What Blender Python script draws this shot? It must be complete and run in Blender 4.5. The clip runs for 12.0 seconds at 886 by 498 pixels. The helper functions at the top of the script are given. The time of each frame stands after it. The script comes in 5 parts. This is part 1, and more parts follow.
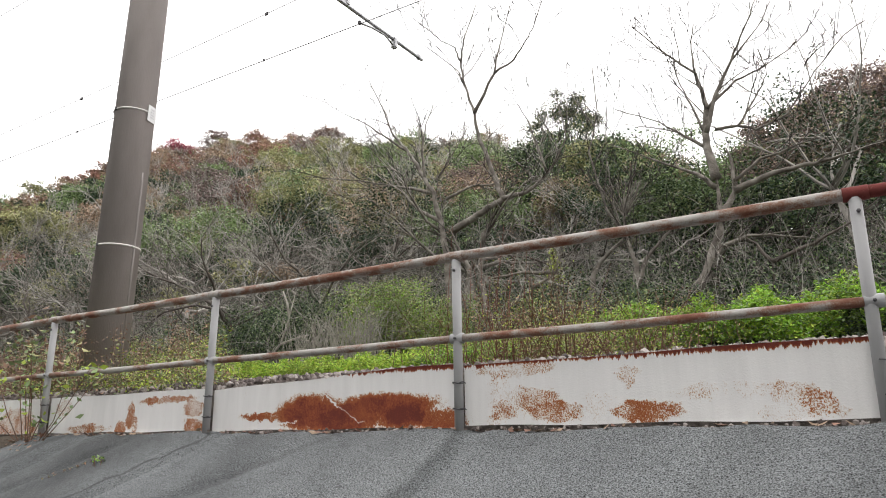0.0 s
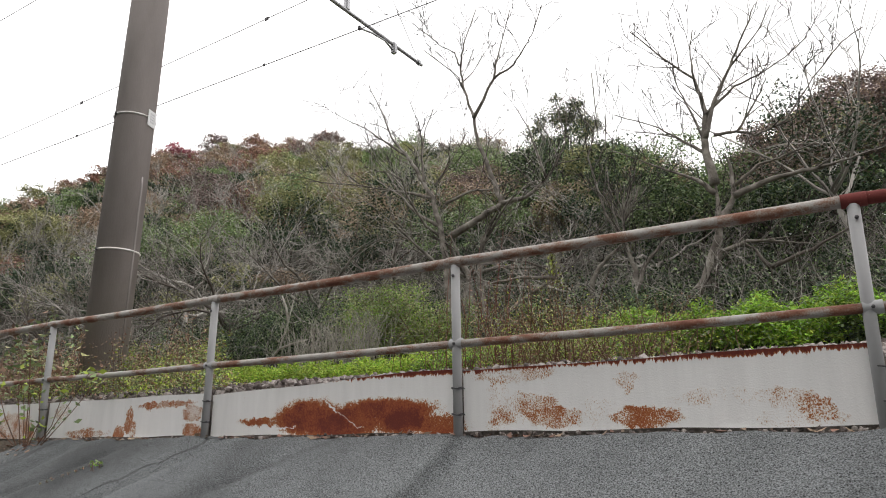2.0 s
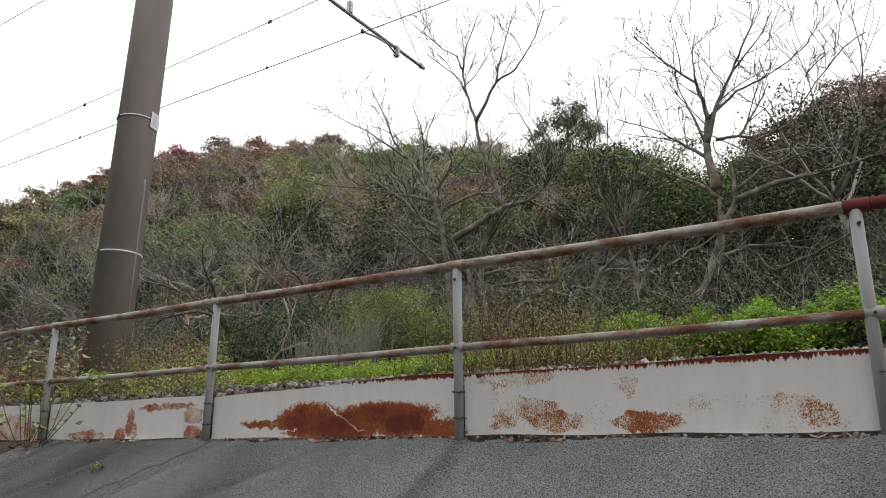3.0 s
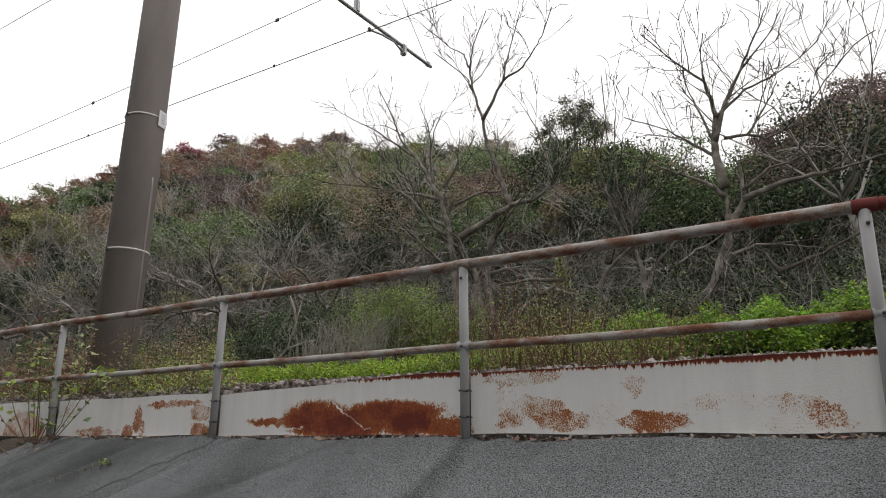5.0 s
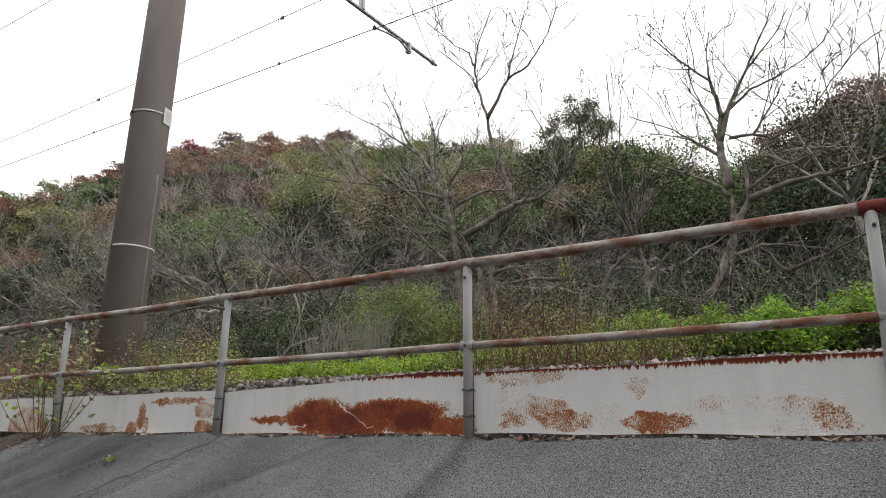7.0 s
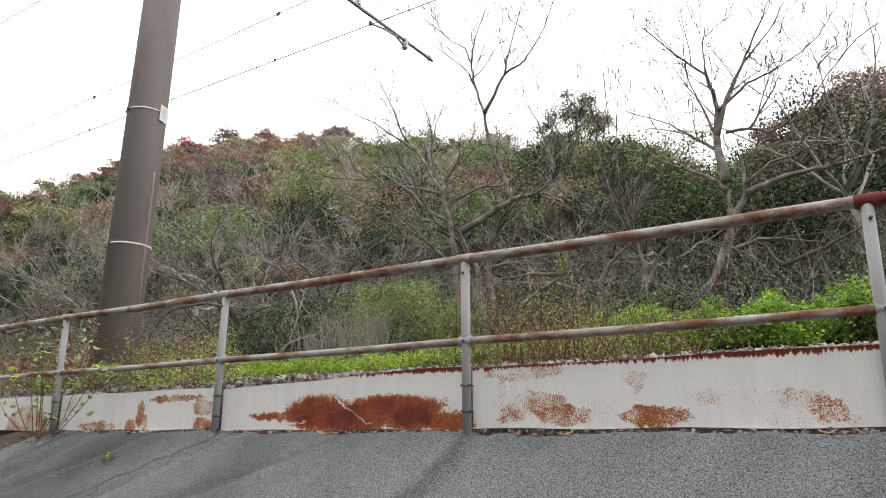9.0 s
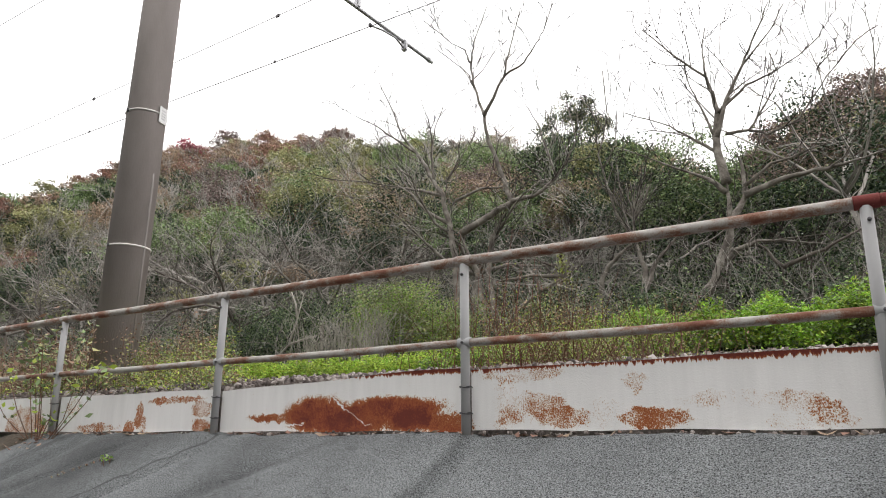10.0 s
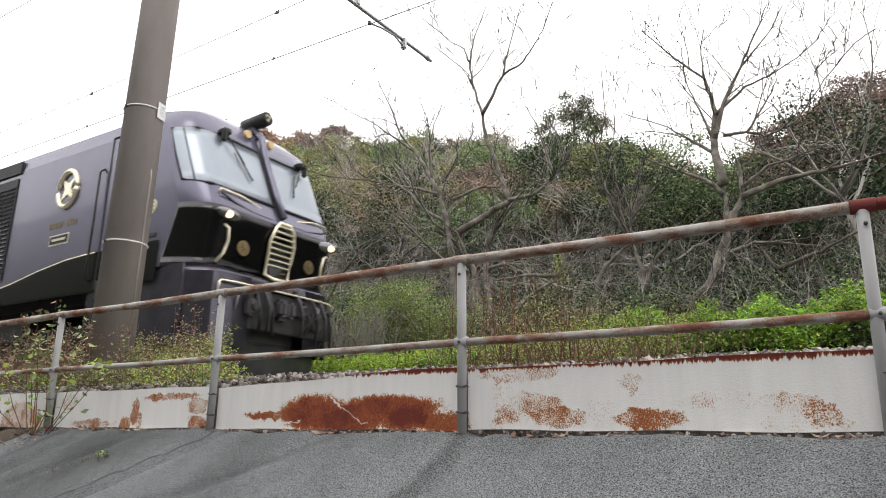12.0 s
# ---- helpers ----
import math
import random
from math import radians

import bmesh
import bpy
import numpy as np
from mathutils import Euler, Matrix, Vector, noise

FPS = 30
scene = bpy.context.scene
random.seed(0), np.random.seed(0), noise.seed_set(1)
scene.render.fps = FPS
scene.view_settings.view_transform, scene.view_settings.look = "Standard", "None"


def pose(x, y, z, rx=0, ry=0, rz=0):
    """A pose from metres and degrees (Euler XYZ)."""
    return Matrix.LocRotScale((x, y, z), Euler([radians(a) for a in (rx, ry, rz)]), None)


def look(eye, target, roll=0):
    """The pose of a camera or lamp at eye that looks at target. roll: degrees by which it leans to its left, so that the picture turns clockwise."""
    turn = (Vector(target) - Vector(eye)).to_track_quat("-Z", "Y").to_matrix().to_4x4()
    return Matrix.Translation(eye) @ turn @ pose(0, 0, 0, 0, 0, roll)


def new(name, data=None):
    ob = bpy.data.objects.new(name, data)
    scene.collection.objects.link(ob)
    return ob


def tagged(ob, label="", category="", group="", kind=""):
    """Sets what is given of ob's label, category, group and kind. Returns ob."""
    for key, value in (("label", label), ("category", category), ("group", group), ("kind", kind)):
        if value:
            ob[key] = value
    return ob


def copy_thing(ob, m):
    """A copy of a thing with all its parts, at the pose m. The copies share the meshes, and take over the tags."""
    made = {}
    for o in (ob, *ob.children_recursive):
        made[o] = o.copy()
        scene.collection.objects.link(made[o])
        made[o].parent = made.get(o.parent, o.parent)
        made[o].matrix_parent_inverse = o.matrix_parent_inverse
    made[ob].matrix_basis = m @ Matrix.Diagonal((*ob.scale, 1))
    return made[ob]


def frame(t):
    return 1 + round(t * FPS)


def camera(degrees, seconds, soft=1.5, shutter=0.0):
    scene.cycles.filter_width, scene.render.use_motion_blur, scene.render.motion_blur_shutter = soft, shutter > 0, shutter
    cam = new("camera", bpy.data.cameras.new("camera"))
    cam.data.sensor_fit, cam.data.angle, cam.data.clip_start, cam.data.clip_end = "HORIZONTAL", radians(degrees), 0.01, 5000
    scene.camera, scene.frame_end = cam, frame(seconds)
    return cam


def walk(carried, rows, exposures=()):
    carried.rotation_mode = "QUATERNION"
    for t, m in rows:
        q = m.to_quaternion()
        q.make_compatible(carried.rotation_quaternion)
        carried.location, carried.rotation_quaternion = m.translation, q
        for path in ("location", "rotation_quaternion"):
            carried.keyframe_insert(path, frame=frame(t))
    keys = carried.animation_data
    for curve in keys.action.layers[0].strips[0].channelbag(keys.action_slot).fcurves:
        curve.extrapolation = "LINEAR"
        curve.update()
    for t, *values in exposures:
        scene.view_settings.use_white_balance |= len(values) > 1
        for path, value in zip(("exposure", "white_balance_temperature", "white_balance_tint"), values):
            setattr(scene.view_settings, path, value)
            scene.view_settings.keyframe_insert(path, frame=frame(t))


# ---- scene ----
# x runs along the railway (the way the train goes), y away from the road, z up; the fence's foot is at z = 0
cam = camera(66.6, 12.0, soft=1.0, shutter=0.12)
PATH = [
    (0, (1.853, -3.314, 0.002), (0.877, -1.646, 0.517), -0.9),
    (0.5, (1.855, -3.314, 0.002), (0.879, -1.646, 0.517), -0.9),
    (1, (1.857, -3.318, 0.001), (0.882, -1.651, 0.518), -0.9),
    (1.5, (1.855, -3.317, 0.002), (0.882, -1.65, 0.524), -0.9),
    (2, (1.856, -3.319, 0.005), (0.884, -1.653, 0.533), -0.8),
    (2.5, (1.855, -3.319, 0.005), (0.882, -1.654, 0.539), -0.6),
    (3, (1.857, -3.323, 0.007), (0.882, -1.661, 0.544), -0.5),
    (5, (1.857, -3.323, 0.01), (0.865, -1.67, 0.542), -0.2),
    (5.5, (1.857, -3.325, 0.011), (0.86, -1.675, 0.542), -0.0),
    (6, (1.858, -3.323, 0.013), (0.856, -1.676, 0.543), 0.1),
    (6.5, (1.857, -3.322, 0.014), (0.853, -1.676, 0.544), 0.2),
    (7, (1.856, -3.323, 0.016), (0.853, -1.674, 0.543), 0.2),
    (9, (1.856, -3.325, 0.015), (0.858, -1.67, 0.53), -0.2),
    (9.5, (1.859, -3.324, 0.013), (0.862, -1.67, 0.531), -0.2),
    (10, (1.859, -3.32, 0.014), (0.862, -1.666, 0.534), -0.2),
    (10.5, (1.859, -3.324, 0.014), (0.864, -1.669, 0.536), -0.1),
    (11, (1.858, -3.323, 0.014), (0.865, -1.667, 0.532), -0.0),
    (11.5, (1.858, -3.325, 0.017), (0.866, -1.667, 0.532), 0.1),
    (12, (1.859, -3.33, 0.019), (0.869, -1.67, 0.534), 0.3),
]
walk(cam, [(t, look(eye, target, roll)) for t, eye, target, roll in PATH],
     exposures=[(0, 0.38), (1.0, 0.30), (2.0, 0.0), (2.5, -0.17), (3.0, -0.31), (5.0, -0.50), (6.0, -0.47), (6.5, -0.39), (7.0, -0.20), (9.0, 0.26), (10.0, 0.28), (12.0, 0.32)])

# ---- light: a bright overcast sky ----
world = bpy.data.worlds.new("overcast_sky")
scene.world = world
world.use_nodes = True
wn = world.node_tree.nodes
wl = world.node_tree.links
wn.clear()
sky = wn.new("ShaderNodeTexSky")
sky.sky_type, sky.sun_disc, sky.sun_elevation, sky.sun_rotation = "NISHITA", False, radians(48), radians(200)
cloud = wn.new("ShaderNodeMix")
cloud.data_type = "RGBA"
cloud.inputs["Factor"].default_value = 0.88
cloud.inputs["B"].default_value = (13.75, 13.4, 13.25, 1)
bg = wn.new("ShaderNodeBackground")
bg.inputs["Strength"].default_value = 0.145
wout = wn.new("ShaderNodeOutputWorld")
wl.new(sky.outputs[0], cloud.inputs["A"])
wl.new(cloud.outputs["Result"], bg.inputs["Color"])
wl.new(bg.outputs[0], wout.inputs[0])
sun = new("sun", bpy.data.lights.new("sun", "SUN"))
sun.data.energy, sun.data.angle, sun.data.color = 0.5, radians(25), (1, 0.97, 0.92)
sun.matrix_world = look((4, -12, 16), (0, 0, 0))

RAIL_Z = 0.66
TRACK_Y = 4.36


# ---- materials ----
def mat(name, colors, scale=4.0, rough=0.8, metal=0.0, bump=0.0, bump_scale=60.0, grain=0.0, grain_scale=200.0, stretch=(1, 1, 1), island=0.0, per_object=0.0, detail=6.0, translucent=0.0):
    """Noise between colours, a finer grain over it, relief, and variation from piece to piece."""
    m = bpy.data.materials.new(name)
    m.use_nodes = True
    n, l = m.node_tree.nodes, m.node_tree.links
    b = n["Principled BSDF"]
    tc = n.new("ShaderNodeTexCoord")
    mp = n.new("ShaderNodeMapping")
    mp.inputs["Scale"].default_value = stretch
    l.new(tc.outputs["Object"], mp.inputs["Vector"])
    no = n.new("ShaderNodeTexNoise")
    no.inputs["Scale"].default_value, no.inputs["Detail"].default_value = scale, detail
    l.new(mp.outputs[0], no.inputs["Vector"])
    ramp = n.new("ShaderNodeValToRGB")
    el = ramp.color_ramp.elements
    while len(el) < len(colors):
        el.new(0.5)
    for i, c in enumerate(colors):
        el[i].position = 0.3 + 0.4 * i / max(1, len(colors) - 1)
        el[i].color = (*c, 1)
    fac = no.outputs["Fac"]
    if island or per_object:
        src = n.new("ShaderNodeNewGeometry").outputs["Random Per Island"] if island else n.new("ShaderNodeObjectInfo").outputs["Random"]
        k = island or per_object
        a = n.new("ShaderNodeMath")
        a.operation = "MULTIPLY_ADD"
        a.inputs[1].default_value, a.inputs[2].default_value = k, -k / 2
        l.new(src, a.inputs[0])
        ad = n.new("ShaderNodeMath")
        l.new(fac, ad.inputs[0])
        l.new(a.outputs[0], ad.inputs[1])
        fac = ad.outputs[0]
    l.new(fac, ramp.inputs["Fac"])
    col = ramp.outputs["Color"]
    if grain:
        g = n.new("ShaderNodeTexNoise")
        g.inputs["Scale"].default_value, g.inputs["Detail"].default_value = grain_scale, 3
        l.new(tc.outputs["Object"], g.inputs["Vector"])
        mr = n.new("ShaderNodeMapRange")
        mr.inputs["From Min"].default_value, mr.inputs["From Max"].default_value = 0.3, 0.7
        mr.inputs["To Min"].default_value, mr.inputs["To Max"].default_value = 1 - grain, 1 + grain
        l.new(g.outputs["Fac"], mr.inputs["Value"])
        mx = n.new("ShaderNodeVectorMath")
        mx.operation = "SCALE"
        l.new(col, mx.inputs[0])
        l.new(mr.outputs[0], mx.inputs["Scale"])
        col = mx.outputs[0]
    l.new(col, b.inputs["Base Color"])
    b.inputs["Roughness"].default_value, b.inputs["Metallic"].default_value = rough, metal
    if bump:
        bn = n.new("ShaderNodeTexNoise")
        bn.inputs["Scale"].default_value, bn.inputs["Detail"].default_value = bump_scale, 4
        l.new(mp.outputs[0], bn.inputs["Vector"])
        bp = n.new("ShaderNodeBump")
        bp.inputs["Strength"].default_value, bp.inputs["Distance"].default_value = bump, 1.0 / bump_scale
        l.new(bn.outputs["Fac"], bp.inputs["Height"])
        l.new(bp.outputs[0], b.inputs["Normal"])
    if translucent:
        t = n.new("ShaderNodeBsdfTranslucent")
        l.new(col, t.inputs["Color"])
        ms = n.new("ShaderNodeMixShader")
        ms.inputs[0].default_value = translucent
        l.new(b.outputs[0], ms.inputs[1])
        l.new(t.outputs[0], ms.inputs[2])
        l.new(ms.outputs[0], n["Material Output"].inputs["Surface"])
    return m


def rusty(name, paint, spots, edge=None, amount=0.0, noise_scale=9.0, rough=0.55, tint=None, grain=1.5, stretch=(1, 1, 1), swing=1.5, scratches=()):
    """Painted steel that rusts in spots (x, z, half width, half height), along an upper edge, and at random by amount."""
    m = bpy.data.materials.new(name)
    m.use_nodes = True
    n, l = m.node_tree.nodes, m.node_tree.links
    b = n["Principled BSDF"]
    geo = n.new("ShaderNodeNewGeometry")
    sep = n.new("ShaderNodeSeparateXYZ")
    l.new(geo.outputs["Position"], sep.inputs[0])

    def math_node(op, a, c=None, d=None):
        k = n.new("ShaderNodeMath")
        k.operation = op
        for i, v in enumerate((a, c, d)):
            if v is None:
                continue
            if isinstance(v, (int, float)):
                k.inputs[i].default_value = v
            else:
                l.new(v, k.inputs[i])
        return k.outputs[0]

    def noise_node(scale, detail=8.0, stretch=(1, 1, 1)):
        mp = n.new("ShaderNodeMapping")
        mp.inputs["Scale"].default_value = stretch
        l.new(geo.outputs["Position"], mp.inputs["Vector"])
        k = n.new("ShaderNodeTexNoise")
        k.inputs["Scale"].default_value, k.inputs["Detail"].default_value, k.inputs["Roughness"].default_value = scale, detail, 0.65
        l.new(mp.outputs[0], k.inputs["Vector"])
        return k.outputs["Fac"]

    wear = noise_node(noise_scale, 8.0, stretch)
    fine = noise_node(150, 5, (1, 1, 0.8))
    mask = None
    px = math_node("ADD", sep.outputs[0], math_node("MULTIPLY", math_node("SUBTRACT", noise_node(11, 4), 0.5), 0.22))
    pz = math_node("ADD", sep.outputs[2], math_node("MULTIPLY", math_node("SUBTRACT", noise_node(17, 5), 0.5), 0.10))
    for x, z, rx, rz, firm in spots:
        dx = math_node("MULTIPLY", math_node("SUBTRACT", px, x), 1 / rx)
        dz = math_node("MULTIPLY", math_node("SUBTRACT", pz, z), 1 / rz)
        r = math_node("SQRT", math_node("ADD", math_node("MULTIPLY", dx, dx), math_node("MULTIPLY", dz, dz)))
        v = math_node("MINIMUM", math_node("MULTIPLY", math_node("SUBTRACT", 1.0, r), 2.2), firm)
        mask = v if mask is None else math_node("MAXIMUM", mask, v)
    if mask is None:
        mask = math_node("ADD", 0.0, amount - 0.75)
    else:
        mask = math_node("MAXIMUM", mask, -0.72)
    # sound paint left in slanting strips (x, z, slope, length)
    for x, z, slope, length in scratches:
        dx = math_node("SUBTRACT", sep.outputs[0], x)
        off = math_node("ABSOLUTE", math_node("SUBTRACT", math_node("SUBTRACT", pz, z), math_node("MULTIPLY", dx, slope)))
        near = math_node("MULTIPLY", math_node("SUBTRACT", 0.006, off), 220.0)
        ends = math_node("MULTIPLY", math_node("SUBTRACT", abs(length) * 0.16, math_node("ABSOLUTE", dx)), 30.0)
        cut = math_node("MAXIMUM", math_node("MINIMUM", near, ends), 0.0)
        mask = math_node("SUBTRACT", mask, math_node("MINIMUM", cut, 1.6))
    if edge is not None:
        drip = noise_node(75, 5, (1, 1, 0.07))
        e = math_node("MULTIPLY", math_node("SUBTRACT", sep.outputs[2], edge), 110.0)
        e = math_node("ADD", e, math_node("MULTIPLY", math_node("SUBTRACT", drip, 0.52), math_node("MULTIPLY_ADD", noise_node(4.0, 3), 30.0, -6.0)))
        along = math_node("MULTIPLY", math_node("SUBTRACT", noise_node(1.1, 2), 0.42), 2.0)
        west = math_node("MULTIPLY", math_node("MINIMUM", math_node("ADD", sep.outputs[0], 1.35), 0.0), 4.0)
        along = math_node("ADD", along, math_node("MAXIMUM", west, -1.6))
        mask = math_node("MAXIMUM", mask, math_node("ADD", e, along))
    lev = math_node("ADD", mask, math_node("MULTIPLY", math_node("SUBTRACT", wear, 0.5), swing))
    lev = math_node("ADD", lev, math_node("MULTIPLY", math_node("SUBTRACT", fine, 0.5), grain))
    ramp = n.new("ShaderNodeValToRGB")
    cols = tint or ((0.22, (*paint, 1)), (0.39, (0.66, 0.55, 0.47, 1)), (0.43, (0.40, 0.18, 0.075, 1)), (0.55, (0.34, 0.105, 0.032, 1)), (0.78, (0.26, 0.056, 0.02, 1)), (1.0, (0.15, 0.027, 0.016, 1)))
    el = ramp.color_ramp.elements
    while len(el) < len(cols):
        el.new(0.5)
    for i, (pos, c) in enumerate(cols):
        el[i].position, el[i].color = pos, c
    l.new(math_node("MULTIPLY_ADD", lev, 0.6, 0.4), ramp.inputs["Fac"])
    # faint upright streaks of grime over paint and rust
    tone_change = n.new("ShaderNodeMapRange")
    tone_change.inputs["From Min"].default_value, tone_change.inputs["From Max"].default_value = 0.3, 0.7
    tone_change.inputs["To Min"].default_value, tone_change.inputs["To Max"].default_value = 0.92, 1.03
    l.new(noise_node(14.0, 8, (1, 1, 0.12)), tone_change.inputs["Value"])
    sc = n.new("ShaderNodeVectorMath")
    sc.operation = "SCALE"
    l.new(ramp.outputs["Color"], sc.inputs[0])
    l.new(tone_change.outputs[0], sc.inputs["Scale"])
    l.new(sc.outputs[0], b.inputs["Base Color"])
    rr = n.new("ShaderNodeMapRange")
    rr.inputs["To Min"].default_value, rr.inputs["To Max"].default_value = rough, 0.9
    rr.inputs["From Max"].default_value = 0.2
    l.new(lev, rr.inputs["Value"])
    l.new(rr.outputs[0], b.inputs["Roughness"])
    bp = n.new("ShaderNodeBump")
    bp.inputs["Strength"].default_value, bp.inputs["Distance"].default_value = 0.25, 0.004
    l.new(lev, bp.inputs["Height"])
    l.new(bp.outputs[0], b.inputs["Normal"])
    return m


def plain(name, color, rough=0.5, metal=0.0, emit=0.0, coat=0.0):
    m = bpy.data.materials.new(name)
    m.use_nodes = True
    b = m.node_tree.nodes["Principled BSDF"]
    b.inputs["Base Color"].default_value = (*color, 1)
    b.inputs["Roughness"].default_value, b.inputs["Metallic"].default_value = rough, metal
    b.inputs["Coat Weight"].default_value = coat
    if emit:
        b.inputs["Emission Color"].default_value, b.inputs["Emission Strength"].default_value = (*color, 1), emit
    return m


PANEL_SPOTS = [(-2.92, 0.13, 0.045, 0.09, 0.12), (-2.87, 0.07, 0.05, 0.06, 0.1), (-3.02, 0.05, 0.06, 0.05, 0.1), (-2.5, 0.24, 0.3, 0.026, 0.1), (-2.2, 0.17, 0.1, 0.05, 0.0), (-2.17, 0.05, 0.13, 0.05, 0.2), (-3.45, 0.04, 0.25, 0.03, 0.02), (-3.8, 0.22, 0.08, 0.07, -0.15), (-4.5, 0.08, 0.3, 0.14, 0.02),
    (-1.13, 0.11, 0.26, 0.115, 0.7), (-0.92, 0.07, 0.16, 0.09, 0.9), (-0.52, 0.14, 0.36, 0.07, 0.75), (-0.4, 0.085, 0.22, 0.09, 1.1), (-1.42, 0.098, 0.28, 0.03, 0.35), (-0.8, 0.08, 0.24, 0.1, 0.7), (-0.14, 0.04, 0.16, 0.07, 0.45)]
PANEL_SPOTS += [(0.22, 0.12, 0.07, 0.15, -0.32), (0.27, 0.09, 0.08, 0.05, -0.14), (0.39, 0.15, 0.14, 0.05, -0.14), (0.54, 0.075, 0.14, 0.05, 0.05), (0.76, 0.09, 0.08, 0.06, -0.35), (0.32, 0.31, 0.2, 0.04, -0.2), (0.925, 0.235, 0.045, 0.05, -0.14), (1.0, 0.07, 0.16, 0.05, 0.14),
    (1.36, 0.15, 0.22, 0.03, -0.34), (1.64, 0.13, 0.09, 0.05, -0.16), (1.74, 0.10, 0.05, 0.06, 0.0), (1.66, 0.05, 0.16, 0.03, -0.3)]
PANEL_SCRATCHES = [(-0.86, 0.13, -0.60, -0.9), (-0.7, 0.045, -0.2, 0.25), (-1.3, 0.055, 0.1, 0.6)]
RAIL_TINT = ((0.15, (0.40, 0.375, 0.35, 1)), (0.36, (0.32, 0.28, 0.25, 1)), (0.5, (0.25, 0.16, 0.12, 1)), (0.68, (0.20, 0.085, 0.052, 1)), (1.0, (0.12, 0.04, 0.03, 1)))
POST_TINT = ((0.40, (0.36, 0.358, 0.362, 1)), (0.49, (0.31, 0.295, 0.28, 1)), (0.70, (0.26, 0.17, 0.12, 1)), (1.00, (0.2, 0.09, 0.05, 1)))
M_PANEL = rusty("white_painted_steel", (0.83, 0.815, 0.81), PANEL_SPOTS, edge=0.332, grain=2.3, scratches=PANEL_SCRATCHES)
M_RAIL = rusty("weathered_grey_pipe", (0.36, 0.33, 0.30), [], amount=0.76, noise_scale=11.0, tint=RAIL_TINT, grain=1.3, stretch=(0.4, 1, 1), swing=4.0)
M_POST = rusty("grey_painted_post", (0.46, 0.455, 0.45), [], amount=0.5, noise_scale=7, tint=POST_TINT, grain=0.6)
M_TWIG_DARK = mat("dark_twigs", [(0.028, 0.023, 0.02), (0.065, 0.055, 0.05)], scale=3, rough=0.95)
M_STRAW = mat("bleached_dry_wood", [(0.22, 0.20, 0.17), (0.48, 0.45, 0.40)], scale=6, rough=0.95)
M_REDSTALK = mat("red_brown_stalks", [(0.13, 0.045, 0.035), (0.24, 0.09, 0.065)], scale=5, rough=0.9)
M_REDPIPE = rusty("rust_red_pipe", (0.2, 0.05, 0.035), [], amount=1.3, noise_scale=6, tint=((0.4, (0.3, 0.25, 0.22, 1)), (0.52, (0.22, 0.07, 0.05, 1)), (0.6, (0.17, 0.03, 0.025, 1)), (1.0, (0.12, 0.025, 0.02, 1))))
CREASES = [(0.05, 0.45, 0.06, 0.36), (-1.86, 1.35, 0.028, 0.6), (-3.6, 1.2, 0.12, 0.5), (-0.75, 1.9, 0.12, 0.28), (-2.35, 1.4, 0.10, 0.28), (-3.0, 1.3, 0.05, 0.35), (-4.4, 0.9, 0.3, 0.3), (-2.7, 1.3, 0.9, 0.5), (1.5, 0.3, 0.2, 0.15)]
M_ASPHALT = mat("weathered_asphalt", [(0.080, 0.084, 0.087), (0.137, 0.145, 0.149), (0.175, 0.185, 0.189)], scale=1.1, rough=0.92, bump=0.9, bump_scale=150, grain=1.0, grain_scale=150, stretch=(1.0, 0.45, 1.0))


def streaked(m, lines):
    """Darkens the colour along slanting creases (x at y = 0, slope, half width, strength), broken up by noise."""
    n, l = m.node_tree.nodes, m.node_tree.links
    b = n["Principled BSDF"]
    col = b.inputs["Base Color"].links[0].from_socket
    tc = n.new("ShaderNodeTexCoord")
    sep = n.new("ShaderNodeSeparateXYZ")
    l.new(tc.outputs["Object"], sep.inputs[0])
    no = n.new("ShaderNodeTexNoise")
    no.inputs["Scale"].default_value, no.inputs["Detail"].default_value = 5.0, 6.0
    l.new(tc.outputs["Object"], no.inputs["Vector"])

    def calc(op, *args):
        k = n.new("ShaderNodeMath")
        k.operation = op
        for i, v in enumerate(args):
            if isinstance(v, (int, float)):
                k.inputs[i].default_value = v
            else:
                l.new(v, k.inputs[i])
        return k.outputs[0]

    tone_change = None
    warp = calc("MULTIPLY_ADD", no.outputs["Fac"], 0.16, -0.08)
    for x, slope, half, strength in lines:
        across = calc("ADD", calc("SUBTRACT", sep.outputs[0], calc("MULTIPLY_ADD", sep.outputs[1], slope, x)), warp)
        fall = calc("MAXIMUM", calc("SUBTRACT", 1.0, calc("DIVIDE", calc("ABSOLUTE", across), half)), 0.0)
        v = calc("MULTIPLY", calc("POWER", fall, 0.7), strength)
        tone_change = v if tone_change is None else calc("MAXIMUM", tone_change, v)
    tone_change = calc("MULTIPLY", tone_change, calc("MULTIPLY_ADD", no.outputs["Fac"], 1.1, 0.45))
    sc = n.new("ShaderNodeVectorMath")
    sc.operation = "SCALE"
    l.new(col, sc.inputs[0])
    l.new(calc("SUBTRACT", 1.0, calc("MINIMUM", tone_change, 0.75)), sc.inputs["Scale"])
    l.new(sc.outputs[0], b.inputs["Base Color"])


